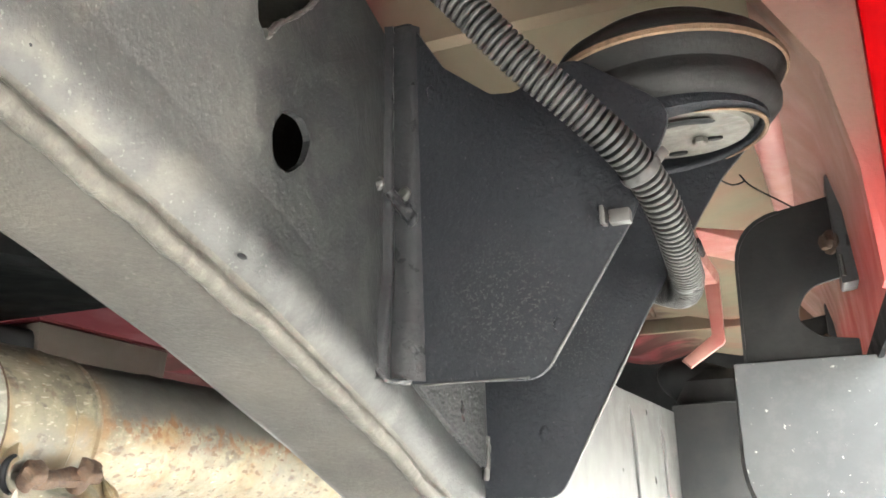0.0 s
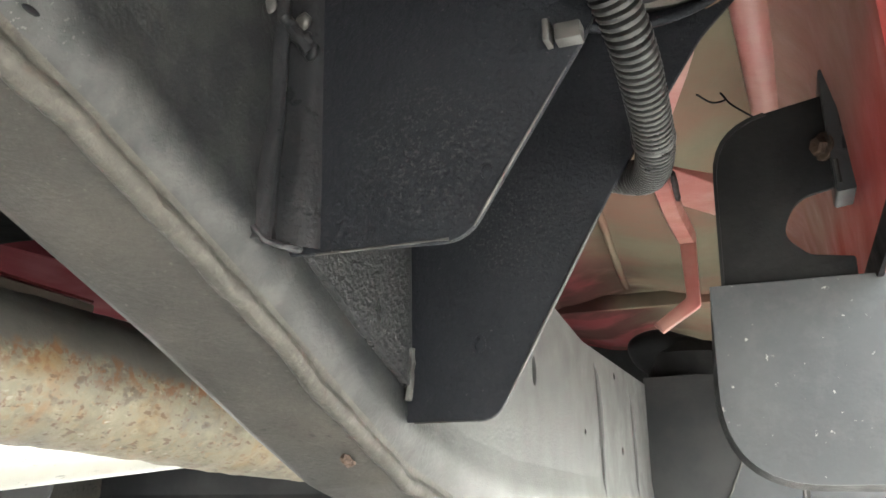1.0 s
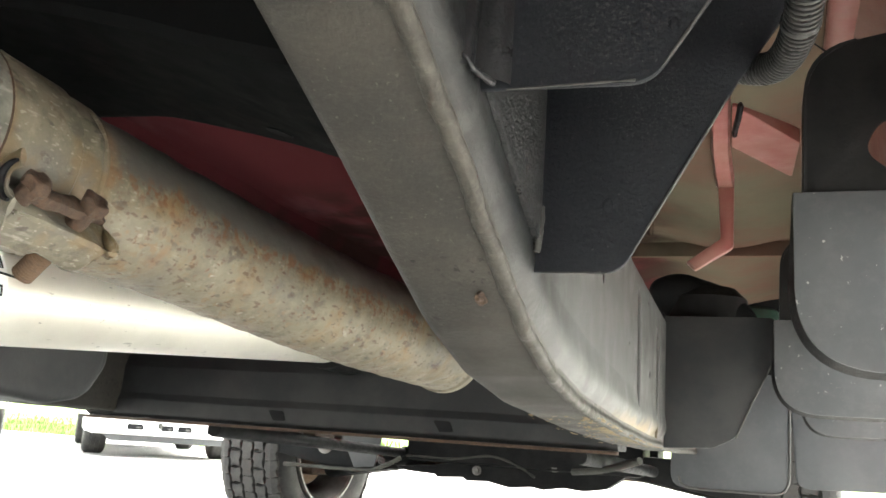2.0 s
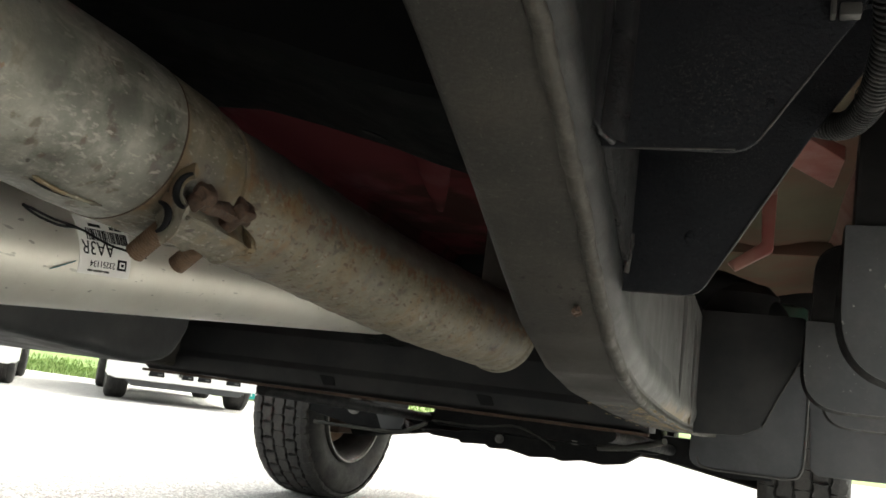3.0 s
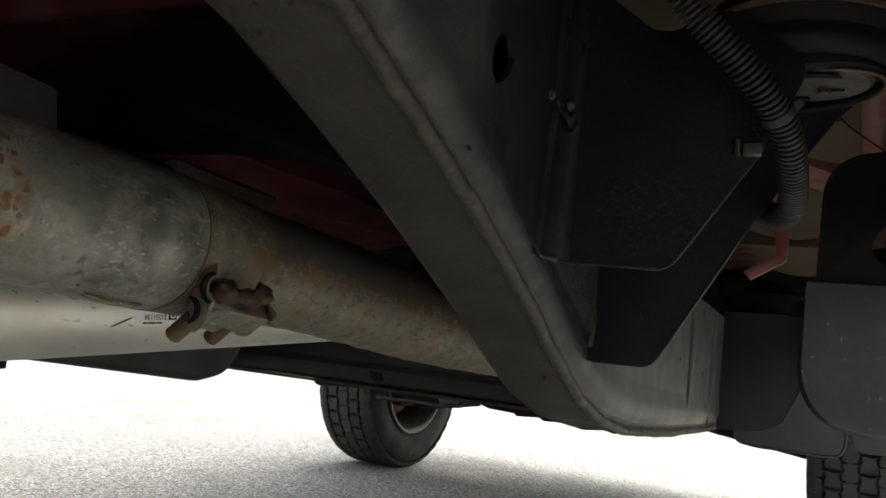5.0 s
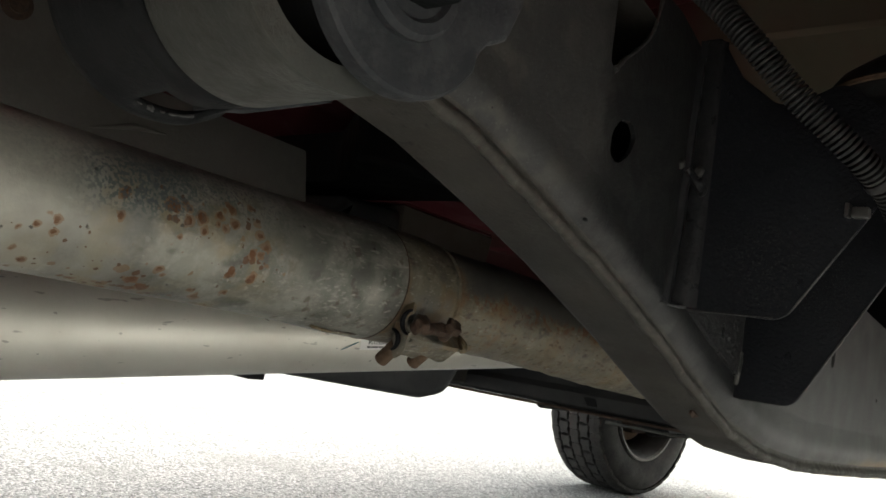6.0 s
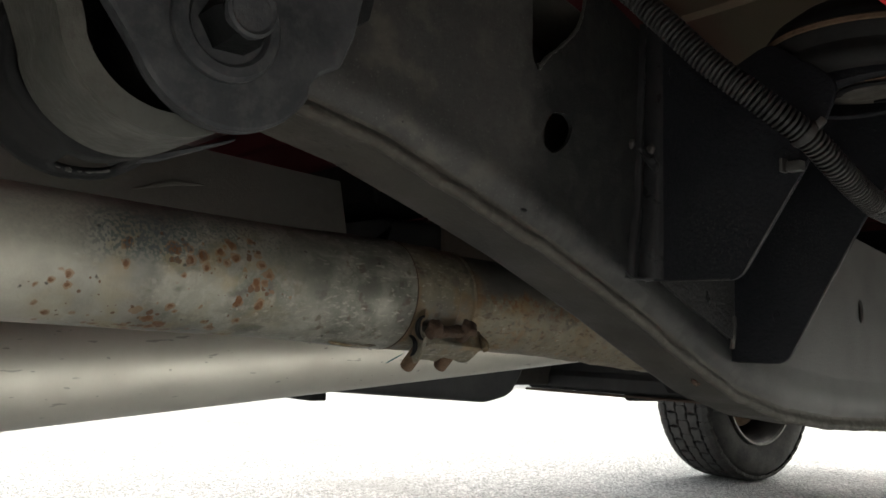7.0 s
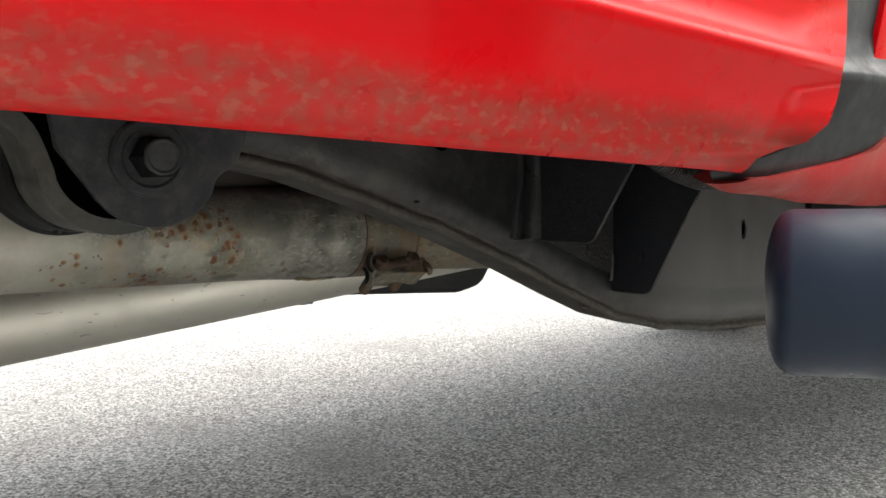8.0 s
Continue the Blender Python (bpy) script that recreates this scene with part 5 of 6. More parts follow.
def build_underbody():
    # bed floor and cab floor, seen only as dark or red sheet with ribs
    bed = new("cargo_bed")
    bed.parent = truck
    bed["label"] = "red pickup bed, muddy along its lower edge"
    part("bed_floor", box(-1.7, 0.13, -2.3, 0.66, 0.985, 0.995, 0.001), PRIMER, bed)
    for y in (-1.4, -0.8, -0.2, 0.3, 0.56):
        part("floor_beam", prism(rounded([(y - 0.05, 0.985), (y - 0.035, 0.945), (y + 0.035, 0.945), (y + 0.05, 0.985)], 0.01), "x", -1.65, 0.08, 0.001), UNDERRED, bed)

    def side(sign, name_parent):
        """The outer side panel: dirty rolled lower edge, then the bulging painted skin."""
        def front(z):
            return curve_at([(0.728, 0.44), (0.74, 0.452), (0.747, 0.476), (0.757, 0.526), (0.774, 0.559), (0.795, 0.57), (0.815, 0.576), (0.83, 0.58)], z)

        zs = [0.742, 0.734, 0.7285, 0.728, 0.7315, 0.739, 0.748, 0.756]
        xs = [0.168, 0.169, 0.1725, 0.1775, 0.1815, 0.1835, 0.185, 0.1865]
        z2 = [0.756, 0.772, 0.79, 0.803, 0.809, 0.8125, 0.818, 0.826, 0.84, 0.87, 0.92, 0.98, 1.05, 1.13, 1.22, 1.36]
        x2 = [0.1865, 0.193, 0.203, 0.2135, 0.2185, 0.2185, 0.212, 0.206, 0.205, 0.214, 0.228, 0.238, 0.243, 0.243, 0.237, 0.22]
        out = []
        for zz, xx, material, nm in ((zs + z2[1:], xs + x2[1:], REDPAINT, "side_skin"),):
            bm = bmesh.new()
            cols = []
            for z, x in zip(zz, xx):
                yf = front(z) - max(0, x - 0.185) * 1.9 if z < 0.9 else 0.49 - (x - 0.2185) * 0.5
                ys = [-2.3 + (yf + 2.3) * k / 30 for k in range(31)]
                X = [x] * 31
                lift = [-0.0125 + 0.0585 * min(1.2, 0.42 - yk) for yk in ys]
                cols.append([bm.verts.new((X[k], ys[k], z + lift[k])) for k in range(31)] + [bm.verts.new((x - 0.006, yf + 0.006, z + lift[-1])), bm.verts.new((x - 0.03, yf + 0.008, z + lift[-1]))])
            for c0, c1 in zip(cols, cols[1:]):
                for k in range(len(c0) - 1):
                    bm.faces.new((c0[k], c0[k + 1], c1[k + 1], c1[k]))
            if sign < 0:
                bmesh.ops.scale(bm, vec=(-1, 1, 1), verts=bm.verts, space=Matrix.Translation((-XC, 0, 0)))
            out.append(part(nm, bm, material, bed, smooth=50))
        return out

    side(1, bed)
    side(-1, bed)
    # red sheet drawn black: the shade inside the bed side put into its colour
    part("inner_skin", prism([(-2.3, 0.86), (0.3, 0.82), (0.5, 0.83), (0.6, 1.0), (-2.3, 1.0)], "x", 0.13, 0.136, 0.001), BLACK, bed)
    part("tailgate", box(-1.78, 0.22, -2.34, -2.3, 0.72, 1.36, 0.01), REDPAINT, bed)

    cab = new("cab_body")
    cab.parent = truck
    cab["label"] = "red cab underbody with beige and red overspray"
    # floor pan: shallow pressed channels
    bm = bmesh.new()
    rng = random.Random(2)
    nx, ny = 64, 60
    g = []
    for i in range(nx + 1):
        x = -1.72 + 1.83 * i / nx
        row = []
        for j in range(ny + 1):
            y = 0.68 + 2.1 * j / ny
            dx = abs(x - XC)
            z = 0.895 + 0.06 * (dx < 0.28) + 0.012 * math.sin(x * 21) * (0.28 < dx) + 0.01 * noise.noise(Vector((x * 3, y * 3, 1)))
            if y < 0.8:
                z += 0.1 * (0.8 - y) / 0.12
            row.append(bm.verts.new((x, y, z)))
        g.append(row)
    for i in range(nx):
        for j in range(ny):
            bm.faces.new((g[i][j], g[i + 1][j], g[i + 1][j + 1], g[i][j + 1]))
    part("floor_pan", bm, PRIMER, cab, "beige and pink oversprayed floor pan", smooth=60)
    part("back_panel", box(-1.72, 0.12, 0.655, 0.675, 0.93, 1.6, 0.004), PRIMER, cab)
    # rocker: pinch flange, inner wall, outer skin
    def rock(sign):
        sec = [(0.062, 0.905), (0.098, 0.86), (0.112, 0.8), (0.119, 0.752), (0.12, 0.716), (0.123, 0.7), (0.127, 0.7), (0.13, 0.716), (0.132, 0.735), (0.15, 0.745), (0.172, 0.765), (0.188, 0.8), (0.2, 0.86), (0.214, 0.95), (0.22, 1.1), (0.215, 1.35)]
        bm = bmesh.new()
        rings = []
        for j in range(41):
            y = 0.635 + 2.0 * j / 40
            drop = -0.024 - 0.008 * min(1, max(0, (y - 0.7) / 0.3))
            rings.append([bm.verts.new((x, y, z + (drop if z < 0.77 else 0))) for x, z in sec])
        for r0, r1 in zip(rings, rings[1:]):
            for k in range(len(sec) - 1):
                f = bm.faces.new((r0[k], r0[k + 1], r1[k + 1], r1[k]))
                f.material_index = 0 if k > 7 else 2 if k > 3 else 1
        if sign < 0:
            bmesh.ops.scale(bm, vec=(-1, 1, 1), verts=bm.verts, space=Matrix.Translation((-XC, 0, 0)))
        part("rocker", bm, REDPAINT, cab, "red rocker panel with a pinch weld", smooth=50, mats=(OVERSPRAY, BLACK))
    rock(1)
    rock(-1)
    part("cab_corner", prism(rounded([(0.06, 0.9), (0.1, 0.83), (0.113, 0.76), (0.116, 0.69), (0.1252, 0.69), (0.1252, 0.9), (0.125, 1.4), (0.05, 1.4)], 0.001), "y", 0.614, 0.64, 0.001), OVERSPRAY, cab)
    part("corner_skin", prism(rounded([(0.1255, 0.694), (0.16, 0.7), (0.175, 0.735), (0.192, 0.79), (0.205, 0.86), (0.218, 0.95), (0.222, 1.1), (0.21, 1.4), (0.1255, 1.4)], 0.004), "y", 0.61, 0.64, 0.003), REDPAINT, cab, "red outer skin of the cab corner")
    # rear lower corner of the cab: the red lip below the bed edge
    bm = bmesh.new()
    rows = []
    for j in range(16):
        y = 0.446 + 0.3 * j / 15
        z = curve_at([(0.446, 0.706), (0.456, 0.699), (0.49, 0.697), (0.534, 0.693), (0.564, 0.688), (0.7, 0.68)], y)
        zt = curve_at([(0.446, 0.71), (0.483, 0.7105), (0.589, 0.7225), (0.644, 0.7315), (0.668, 0.742), (0.75, 0.765)], y)
        rows.append([bm.verts.new((x, y, z + f * (zt - z))) for x, f in ((0.13, 1.6), (0.142, 0.2), (0.152, 0.0), (0.164, 0.08), (0.174, 0.35), (0.18, 0.7), (0.182, 1.0), (0.172, 1.05))])
    for r0, r1 in zip(rows, rows[1:]):
        for k in range(7):
            bm.faces.new((r0[k], r0[k + 1], r1[k + 1], r1[k]))
    part("corner_lip", bm, REDDIRT, cab, smooth=60)
    # black filler panel in the gap between bed and cab, with the same crease
    bm = bmesh.new()
    rows = []
    zf = [0.709, 0.712, 0.716, 0.72, 0.726, 0.733, 0.745, 0.76, 0.775, 0.785, 0.791, 0.794, 0.8, 0.81, 0.83, 0.87, 0.95, 1.1, 1.3]
    xf = [0.168, 0.172, 0.1745, 0.1765, 0.179, 0.181, 0.1845, 0.19, 0.198, 0.204, 0.206, 0.2055, 0.2, 0.195, 0.194, 0.202, 0.215, 0.228, 0.21]
    for z, x in zip(zf, xf):
        ya = curve_at([(0.709, 0.47), (0.714, 0.455), (0.727, 0.463), (0.737, 0.51), (0.754, 0.544), (0.795, 0.556), (0.82, 0.54), (0.87, 0.5)], z) - 0.014
        yb = curve_at([(0.709, 0.478), (0.716, 0.54), (0.722, 0.589), (0.731, 0.644), (0.741, 0.668), (0.78, 0.7)], z)
        rows.append([bm.verts.new((x - 0.02, ya - 0.008, z))] + [bm.verts.new((x - (0.006 if k in (0, 8) else 0), ya + (yb - ya) * k / 8, z)) for k in range(9)] + [bm.verts.new((x - 0.03, yb + 0.004, z))])
    for r0, r1 in zip(rows, rows[1:]):
        for k in range(10):
            bm.faces.new((r0[k], r0[k + 1], r1[k + 1], r1[k]))
    part("gap_filler", bm, FILLER, cab, "black plastic filler between bed and cab", smooth=40)
    for k, (x0, y0, x1, y1, z) in enumerate(((-0.38, 1.05, -0.62, 1.95, 0.893), (-0.5, 1.0, -0.78, 1.85, 0.9), (-0.3, 1.2, -0.42, 2.2, 0.889))):
        part("floor_pressing", tube(smooth_path([(x0, y0, z), (x0 + (x1 - x0) * 0.4, y0 + (y1 - y0) * 0.4, z - 0.004), (x1, y1, z)], 10), [0.003 + 0.013 * math.sin(math.pi * i / 20) for i in range(21)], 14, squash=(2.2, 1)), PRIMER, cab, smooth=60)
    part("floor_plug", lathe([(0.02, 0.0), (0.019, -0.003), (0.012, -0.005), (0, -0.005)], Matrix.Translation((-0.62, 1.32, 0.89)), 20), BLACK, cab, "black rubber drain plug")
    # red channel hanging from the floor
    strip = rounded([(-0.074, 0.93), (-0.068, 0.787), (-0.119, 0.75), (-0.106, 0.737), (-0.049, 0.773), (-0.047, 0.93)], [0, 0.006, 0.002, 0.002, 0.012, 0])
    part("floor_channel", prism(strip, "y", 1.49, 1.505, 0.003), PINK, cab, "red painted floor channel")
    part("black_sliver", tube(smooth_path([(-0.033, 1.09, 0.843), (-0.036, 1.14, 0.849), (-0.04, 1.19, 0.855), (-0.0425, 1.23, 0.86)], 6), [0.002] + [0.006] * 17 + [0.002], 10, squash=(0.6, 1)), INK, cab, "black sliver beside the floor rail")
    # red side rail, pressed wedge and beads on the floor
    rail_side = bmesh.new()
    rings = []
    for y, xm, half in ((0.8, 0.026, 0.006), (0.85, 0.013, 0.008), (0.92, -0.006, 0.01), (1.0, -0.029, 0.011), (1.1, -0.055, 0.0115), (1.33, -0.0625, 0.0125), (1.492, -0.061, 0.0135)):
        rings.append([rail_side.verts.new((xm + half * u, y, z)) for u, z in ((-1, 0.91), (-1, 0.874), (-0.75, 0.868), (0.75, 0.868), (1, 0.874), (1, 0.91))])
    for r0, r1 in zip(rings, rings[1:]):
        for k in range(6):
            rail_side.faces.new((r0[k], r1[k], r1[(k + 1) % 6], r0[(k + 1) % 6]))
    rail_side.faces.new(rings[0])
    rail_side.faces.new(rings[-1][::-1])
    part("floor_rail", rail_side, PINK, cab, "red oversprayed floor rail", smooth=40)
    part("floor_wedge", prism(rounded([(-0.044, 1.18), (0.04, 1.335), (0.036, 1.49), (-0.048, 1.338)], 0.004), "z", 0.881, 0.905, 0.002), PINK, cab, smooth=0)
    part("floor_bead", tube(smooth_path([(0.058, 0.79, 0.899), (0.062, 0.9, 0.895), (0.067, 1.07, 0.894), (0.07, 1.25, 0.898)], 8), 0.0095, 14, squash=(1.7, 1)), PINK, cab, "red bead pressed in the floor", smooth=60)
    part("floor_bead", tube(smooth_path([(-0.15, 1.2, 0.893), (-0.161, 1.35, 0.886), (-0.182, 1.55, 0.882), (-0.214, 1.85, 0.886)], 8), 0.006, 10), PRIMER, cab, smooth=60)
    part("floor_crossbar", box(-0.5, 0.1, 1.985, 2.0, 0.868, 0.9, 0.004), PRIMER, cab)
    part("firewall", box(-1.72, 0.12, 2.72, 2.74, 0.55, 1.5, 0.004), BLACK, cab)
    part("cab_shell", box(-1.72, 0.16, 0.68, 2.75, 1.3, 1.85, 0.05), REDPAINT, cab)
    # wire hook
    w = tube(smooth_path([(0.006, 0.985, 0.882), (0.018, 1.0, 0.878), (0.03, 1.012, 0.884), (0.026, 1.016, 0.893), (0.036, 1.02, 0.88), (0.062, 1.03, 0.862), (0.085, 1.035, 0.846)], 6), 0.0009, 8)
    part("wire_hook", w, INK, cab, "thin black wire hooked on the floor")


build_underbody()


def build_step_brackets():
    first = new("step_bracket")
    first.parent = truck
    first["label"] = "black hooked side step bracket bolted to the pinch weld"
    Y = 0.872
    arm = rounded([(0.0175, 0.672), (0.02, 0.802), (0.122, 0.82), (0.128, 0.812), (0.124, 0.747), (0.076, 0.737), (0.064, 0.71), (0.082, 0.694), (0.112, 0.69), (0.112, 0.672)], [0.001, 0.05, 0.004, 0.003, 0.003, 0.03, 0.02, 0.012, 0.003, 0.001], 7)
    part("hook_arm", prism(arm, "y", Y + 0.002, Y + 0.008, 0.0015), RUBBER, first)
    edge = [p for p in arm if p[0] < 0.1 and (p[0] < 0.03 or p[1] > 0.76)]
    inner = [(p[0] + 0.0025, p[1] - 0.0025) for p in edge]
    part("arm_flange", prism(edge + inner[::-1], "y", Y, Y + 0.03, 0.0), RUBBER, first)
    d = rounded([(0.009, 0.675), (0.009, 0.53), (0.15, 0.53), (0.3, 0.545), (0.3, 0.675)], [0.002, 0.115, 0.06, 0.03, 0.002], 12)
    part("grey_plate", prism(d, "y", Y - 0.004, Y, 0.0012), GREYPLATE, first, "grey dusty rounded plate with white specks")
    bm = bmesh.new()
    n = len(d)
    f0 = [bm.verts.new((p[0], Y, p[1])) for p in d]
    f1 = [bm.verts.new((*(Vector((p[0], Y + 0.013, p[1])) + (Vector((p[0], 0, p[1])) - Vector((0.15, 0, 0.66))).normalized() * (0.005 if p[1] < 0.66 else 0.0)),)) for p in d]
    for i in range(n):
        j = (i + 1) % n
        bm.faces.new((f0[i], f0[j], f1[j], f1[i]))
    part("plate_rim", bm, RUBBER, first)
    part("bracket_bolt", roughen(hexbolt((0.1, Y - 0.002, 0.774), (-0.8, -0.6, 0), 0.0075, 0.008, 0.011), 0.0006, 200), RUST, first)
    clamp = part("pinch_clamp", prism(rounded([(0.104, 0.735), (0.119, 0.737), (0.1165, 0.829), (0.102, 0.834)], 0.003), "y", Y - 0.01, Y + 0.035, 0.0015), FLAP, first, "scuffed grey clamp strip with slots")
    for z in (0.812, 0.79, 0.772):
        part("clamp_slot", box(0.112, 0.1165, Y - 0.0115, Y - 0.0085, z - 0.005, z + 0.005, 0.001), INK, clamp)
    part("clamp_streak", roughen(tube([(0.107, Y - 0.0105, 0.742), (0.1065, Y - 0.0105, 0.76)], 0.0016, 6), 0.001, 150), EDGE, clamp)
    copy_thing(first, Matrix.Translation((0, 1.58 - Y, 0)))
    copy_thing(first, Matrix.Translation((0.075, 2.28 - Y, -0.01)))
    # side step tube: bent inwards at its rear end
    bar = new("side_step_bar")
    bar.parent = truck
    bar["label"] = "dark powder coated round side step bar"
    pts = smooth_path([(0.288, 0.289, 0.6495), (0.322, 0.309, 0.6495), (0.363, 0.343, 0.6495), (0.403, 0.405, 0.6495), (0.425, 0.5, 0.6495), (0.425, 1.4, 0.6495), (0.425, 2.2, 0.6495)], 10)
    out_ = (pts[1] - pts[0]).normalized()
    dome = [(1 - math.cos(radians(a)), math.sin(radians(a))) for a in (8, 20, 34, 48, 62, 76, 90)]
    body = [p for p in pts if (p - pts[0]).length > 0.03]
    b = tube([pts[0] + out_ * (0.014 * u) for u, v in dome] + body, [0.0445 * v ** 0.6 for u, v in dome] + [0.0445] * len(body), 48)
    part("step_tube", b, BARGREY, bar, smooth=60)
    part("step_stay", tube([(0.15, 0.9, 0.6), (0.4, 0.9, 0.645)], 0.02, 16), BLACK, bar)


build_step_brackets()


def build_cross_and_tank():
    cm = new("crossmember")
    cm.parent = truck
    cm["label"] = "black frame crossmember with a rusty lower lip"
    part("beam", prism(rounded([(1.73, 0.605), (1.705, 0.592), (1.694, 0.565), (1.692, 0.508), (1.685, 0.494), (1.685, 0.462), (1.70, 0.455), (1.80, 0.455), (1.80, 0.605)], 0.008), "x", -1.4, XI, 0.001), FLAP, cm)
    part("rusty_lip", box(-1.4, XI, 1.676, 1.70, 0.449, 0.455, 0.001), RUST, cm)
    for x in (-0.94, -0.585):
        part("drain_slot", prism(rounded([(x - 0.004, 0.489), (x + 0.03, 0.488), (x + 0.038, 0.469), (x + 0.01, 0.468)], 0.003), "y", 1.6835, 1.6875, 0.0), INK, cm)
    c2 = new("crossmember")
    c2.parent = truck
    c2["label"] = "wide dark crossmember arched over the exhaust"
    bm = bmesh.new()
    rows = []
    under = [(0.0, 0.815), (0.1, 0.81), (0.2, 0.786), (0.29, 0.762), (0.35, 0.742), (0.43, 0.72), (0.54, 0.7)]
    for i in range(41):
        x = -1.31 + 1.066 * i / 40
        zb, yn = curve_at(under, max(0.0, x - XC)), curve_at([(-0.9, 0.775), (-0.72, 0.65)], x)
        rows.append([bm.verts.new(p) for p in ((x, yn - 0.005, 0.9), (x, yn - 0.002, zb + 0.012), (x, yn + 0.005, zb + 0.003), (x, yn + 0.02, zb), (x, 0.83, zb + 0.004), (x, 0.925, zb), (x, 0.942, zb + 0.004), (x, 0.95, zb + 0.014), (x, 0.953, 0.9))])
    for r0, r1 in zip(rows, rows[1:]):
        for k in range(8):
            bm.faces.new((r0[k], r0[k + 1], r1[k + 1], r1[k]))
    part("beam", bm, SHADEBLACK, c2)
    part("drain_hole", lathe([(0.014, 0), (0.014, 0.003), (0, 0.003)], Matrix.Translation((-0.494, 0.89, 0.7655)) @ pose(0, 0, 0, 0, 18, 0) @ Matrix.Diagonal((1.2, 0.8, -1, 1)), 20), INK, c2)
    tank = new("fuel_tank")
    tank.parent = truck
    tank["label"] = "black moulded plastic fuel tank with a strap lip"
    o = rounded([(0.45, 0.52), (0.68, 0.497), (1.06, 0.466), (1.125, 0.478), (1.158, 0.525), (1.162, 0.8), (0.8, 0.8), (0.77, 0.72), (0.45, 0.7)], [0.02, 0.09, 0.07, 0.05, 0.04, 0.02, 0.01, 0.01, 0.02], 10)
    part("tank_shell", prism(o, "x", -1.3, -0.9, 0.02, segs=4), FLAP, tank)
    part("tank_shield", prism([(0.929, 0.735), (1.172, 0.715), (1.187, 0.793), (0.929, 0.808)], "x", -1.05, -0.892, 0.002), BOXBROWN, tank, "dull brown sheet box over the tank")
    part("shield_top", prism([(0.93, 0.811), (1.186, 0.796), (1.186, 0.8), (0.93, 0.815)], "x", -1.05, -0.894, 0.0005), UNDERRED, tank)
    part("tank_strap", box(-1.32, -0.9, 0.66, 0.69, 0.482, 0.5, 0.002), BLACK, tank)
    sh = new("heat_shield")
    sh.parent = truck
    sh["label"] = "dull grey sheet metal heat shield"
    part("shield_sheet", prism(rounded([(-1.6, 0.54), (0.745, 0.722), (0.72, 0.855), (0.45, 0.872), (0.33, 0.884), (0.27, 0.96), (-1.6, 1.06)], 0.006), "x", -0.93, -0.926, 0.001), SHIELD, sh)
    part("shield_fold", prism([(-1.6, 0.538), (0.742, 0.72), (0.742, 0.724), (-1.6, 0.542)], "x", -1.0, -0.926, 0.0008), SHIELD, sh)
    part("shield_rivet", lathe([(0.02, 0), (0.02, 0.002), (0.012, 0.004), (0.012, 0.007), (0, 0.007)], along((-0.926, 0.244, 0.919), (1, 0, 0)), 24), RUST, sh, "rusty rivet on the shield")
    part("shield_crease", tube([(-0.926, 0.36, 0.795), (-0.922, 0.42, 0.812), (-0.926, 0.47, 0.815)], [0.001, 0.005, 0.001], 10), SHIELD, sh)
    # rear cab mount on the rail: dark gusset with a trimmed corner
    mt = new("cab_mount_gusset")
    mt.parent = truck
    mt["label"] = "dark cab mount gusset with a trimmed corner"
    o = rounded([(-0.165, 0.467), (-0.085, 0.472), (-0.05, 0.49), (-0.026, 0.545), (0.012, 0.623), (0.014, 0.69), (-0.165, 0.69)], [0.002, 0.03, 0.03, 0.05, 0.03, 0.01, 0.002])
    part("gusset_plate", prism(o, "y", 1.655, 1.66, 0.0015), FLAP, mt)
    part("gusset_rim", tube([(-0.05, 1.653, 0.489), (-0.026, 1.653, 0.543), (0.012, 1.653, 0.622)], 0.0015, 6), EDGE, mt)
    bm = bmesh.new()
    bmesh.ops.create_icosphere(bm, subdivisions=4, radius=1.0, matrix=Matrix.Translation((-0.105, 1.75, 0.722)) @ pose(0, 0, 0, 0, 24, 0) @ Matrix.Diagonal((0.105, 0.05, 0.046, 1)))
    part("mount_boot", roughen(bm, 0.008, 16), BLACK, mt, "black rubber boot of the cab mount", smooth=60)
    part("mount_cushion", lathe([(0.05, 0), (0.07, 0.02), (0.07, 0.06), (0.05, 0.08)], Matrix.Translation((-0.1, 1.76, 0.675)), 32), RUBBER, mt)
    part("green_sleeve", lathe([(0.05, 0), (0.055, 0.005), (0.055, 0.03), (0.05, 0.035)], Matrix.Translation((-0.03, 1.86, 0.7)), 28), GREENTAPE, mt)
    fl = new("splash_guard")
    fl.parent = truck
    fl["label"] = "dark grey plastic splash guard behind the front wheel"
    o = rounded([(-0.235, 0.37), (0.065, 0.372), (0.07, 0.68), (-0.235, 0.68)], [0.04, 0.05, 0.01, 0.01], 6)
    part("guard_sheet", prism(o, "y", 2.62, 2.628, 0.003), GUARD, fl)
    part("guard_rim", tube(smooth_path([(-0.215, 2.619, 0.4), (-0.19, 2.619, 0.373), (-0.06, 2.619, 0.3705), (0.03, 2.619, 0.3725), (0.058, 2.619, 0.39), (0.066, 2.619, 0.44), (0.069, 2.619, 0.6)], 6), 0.0035, 8), CLIPGREY, fl)
    o = rounded([(0.085, 0.388), (0.33, 0.396), (0.33, 0.7), (0.07, 0.7)], 0.035)
    part("guard_lobe", prism(o, "y", 2.68, 2.688, 0.003), GUARD, fl)
    # mud caught on the low point of the rail
    bm = bmesh.new()
    rng = random.Random(5)
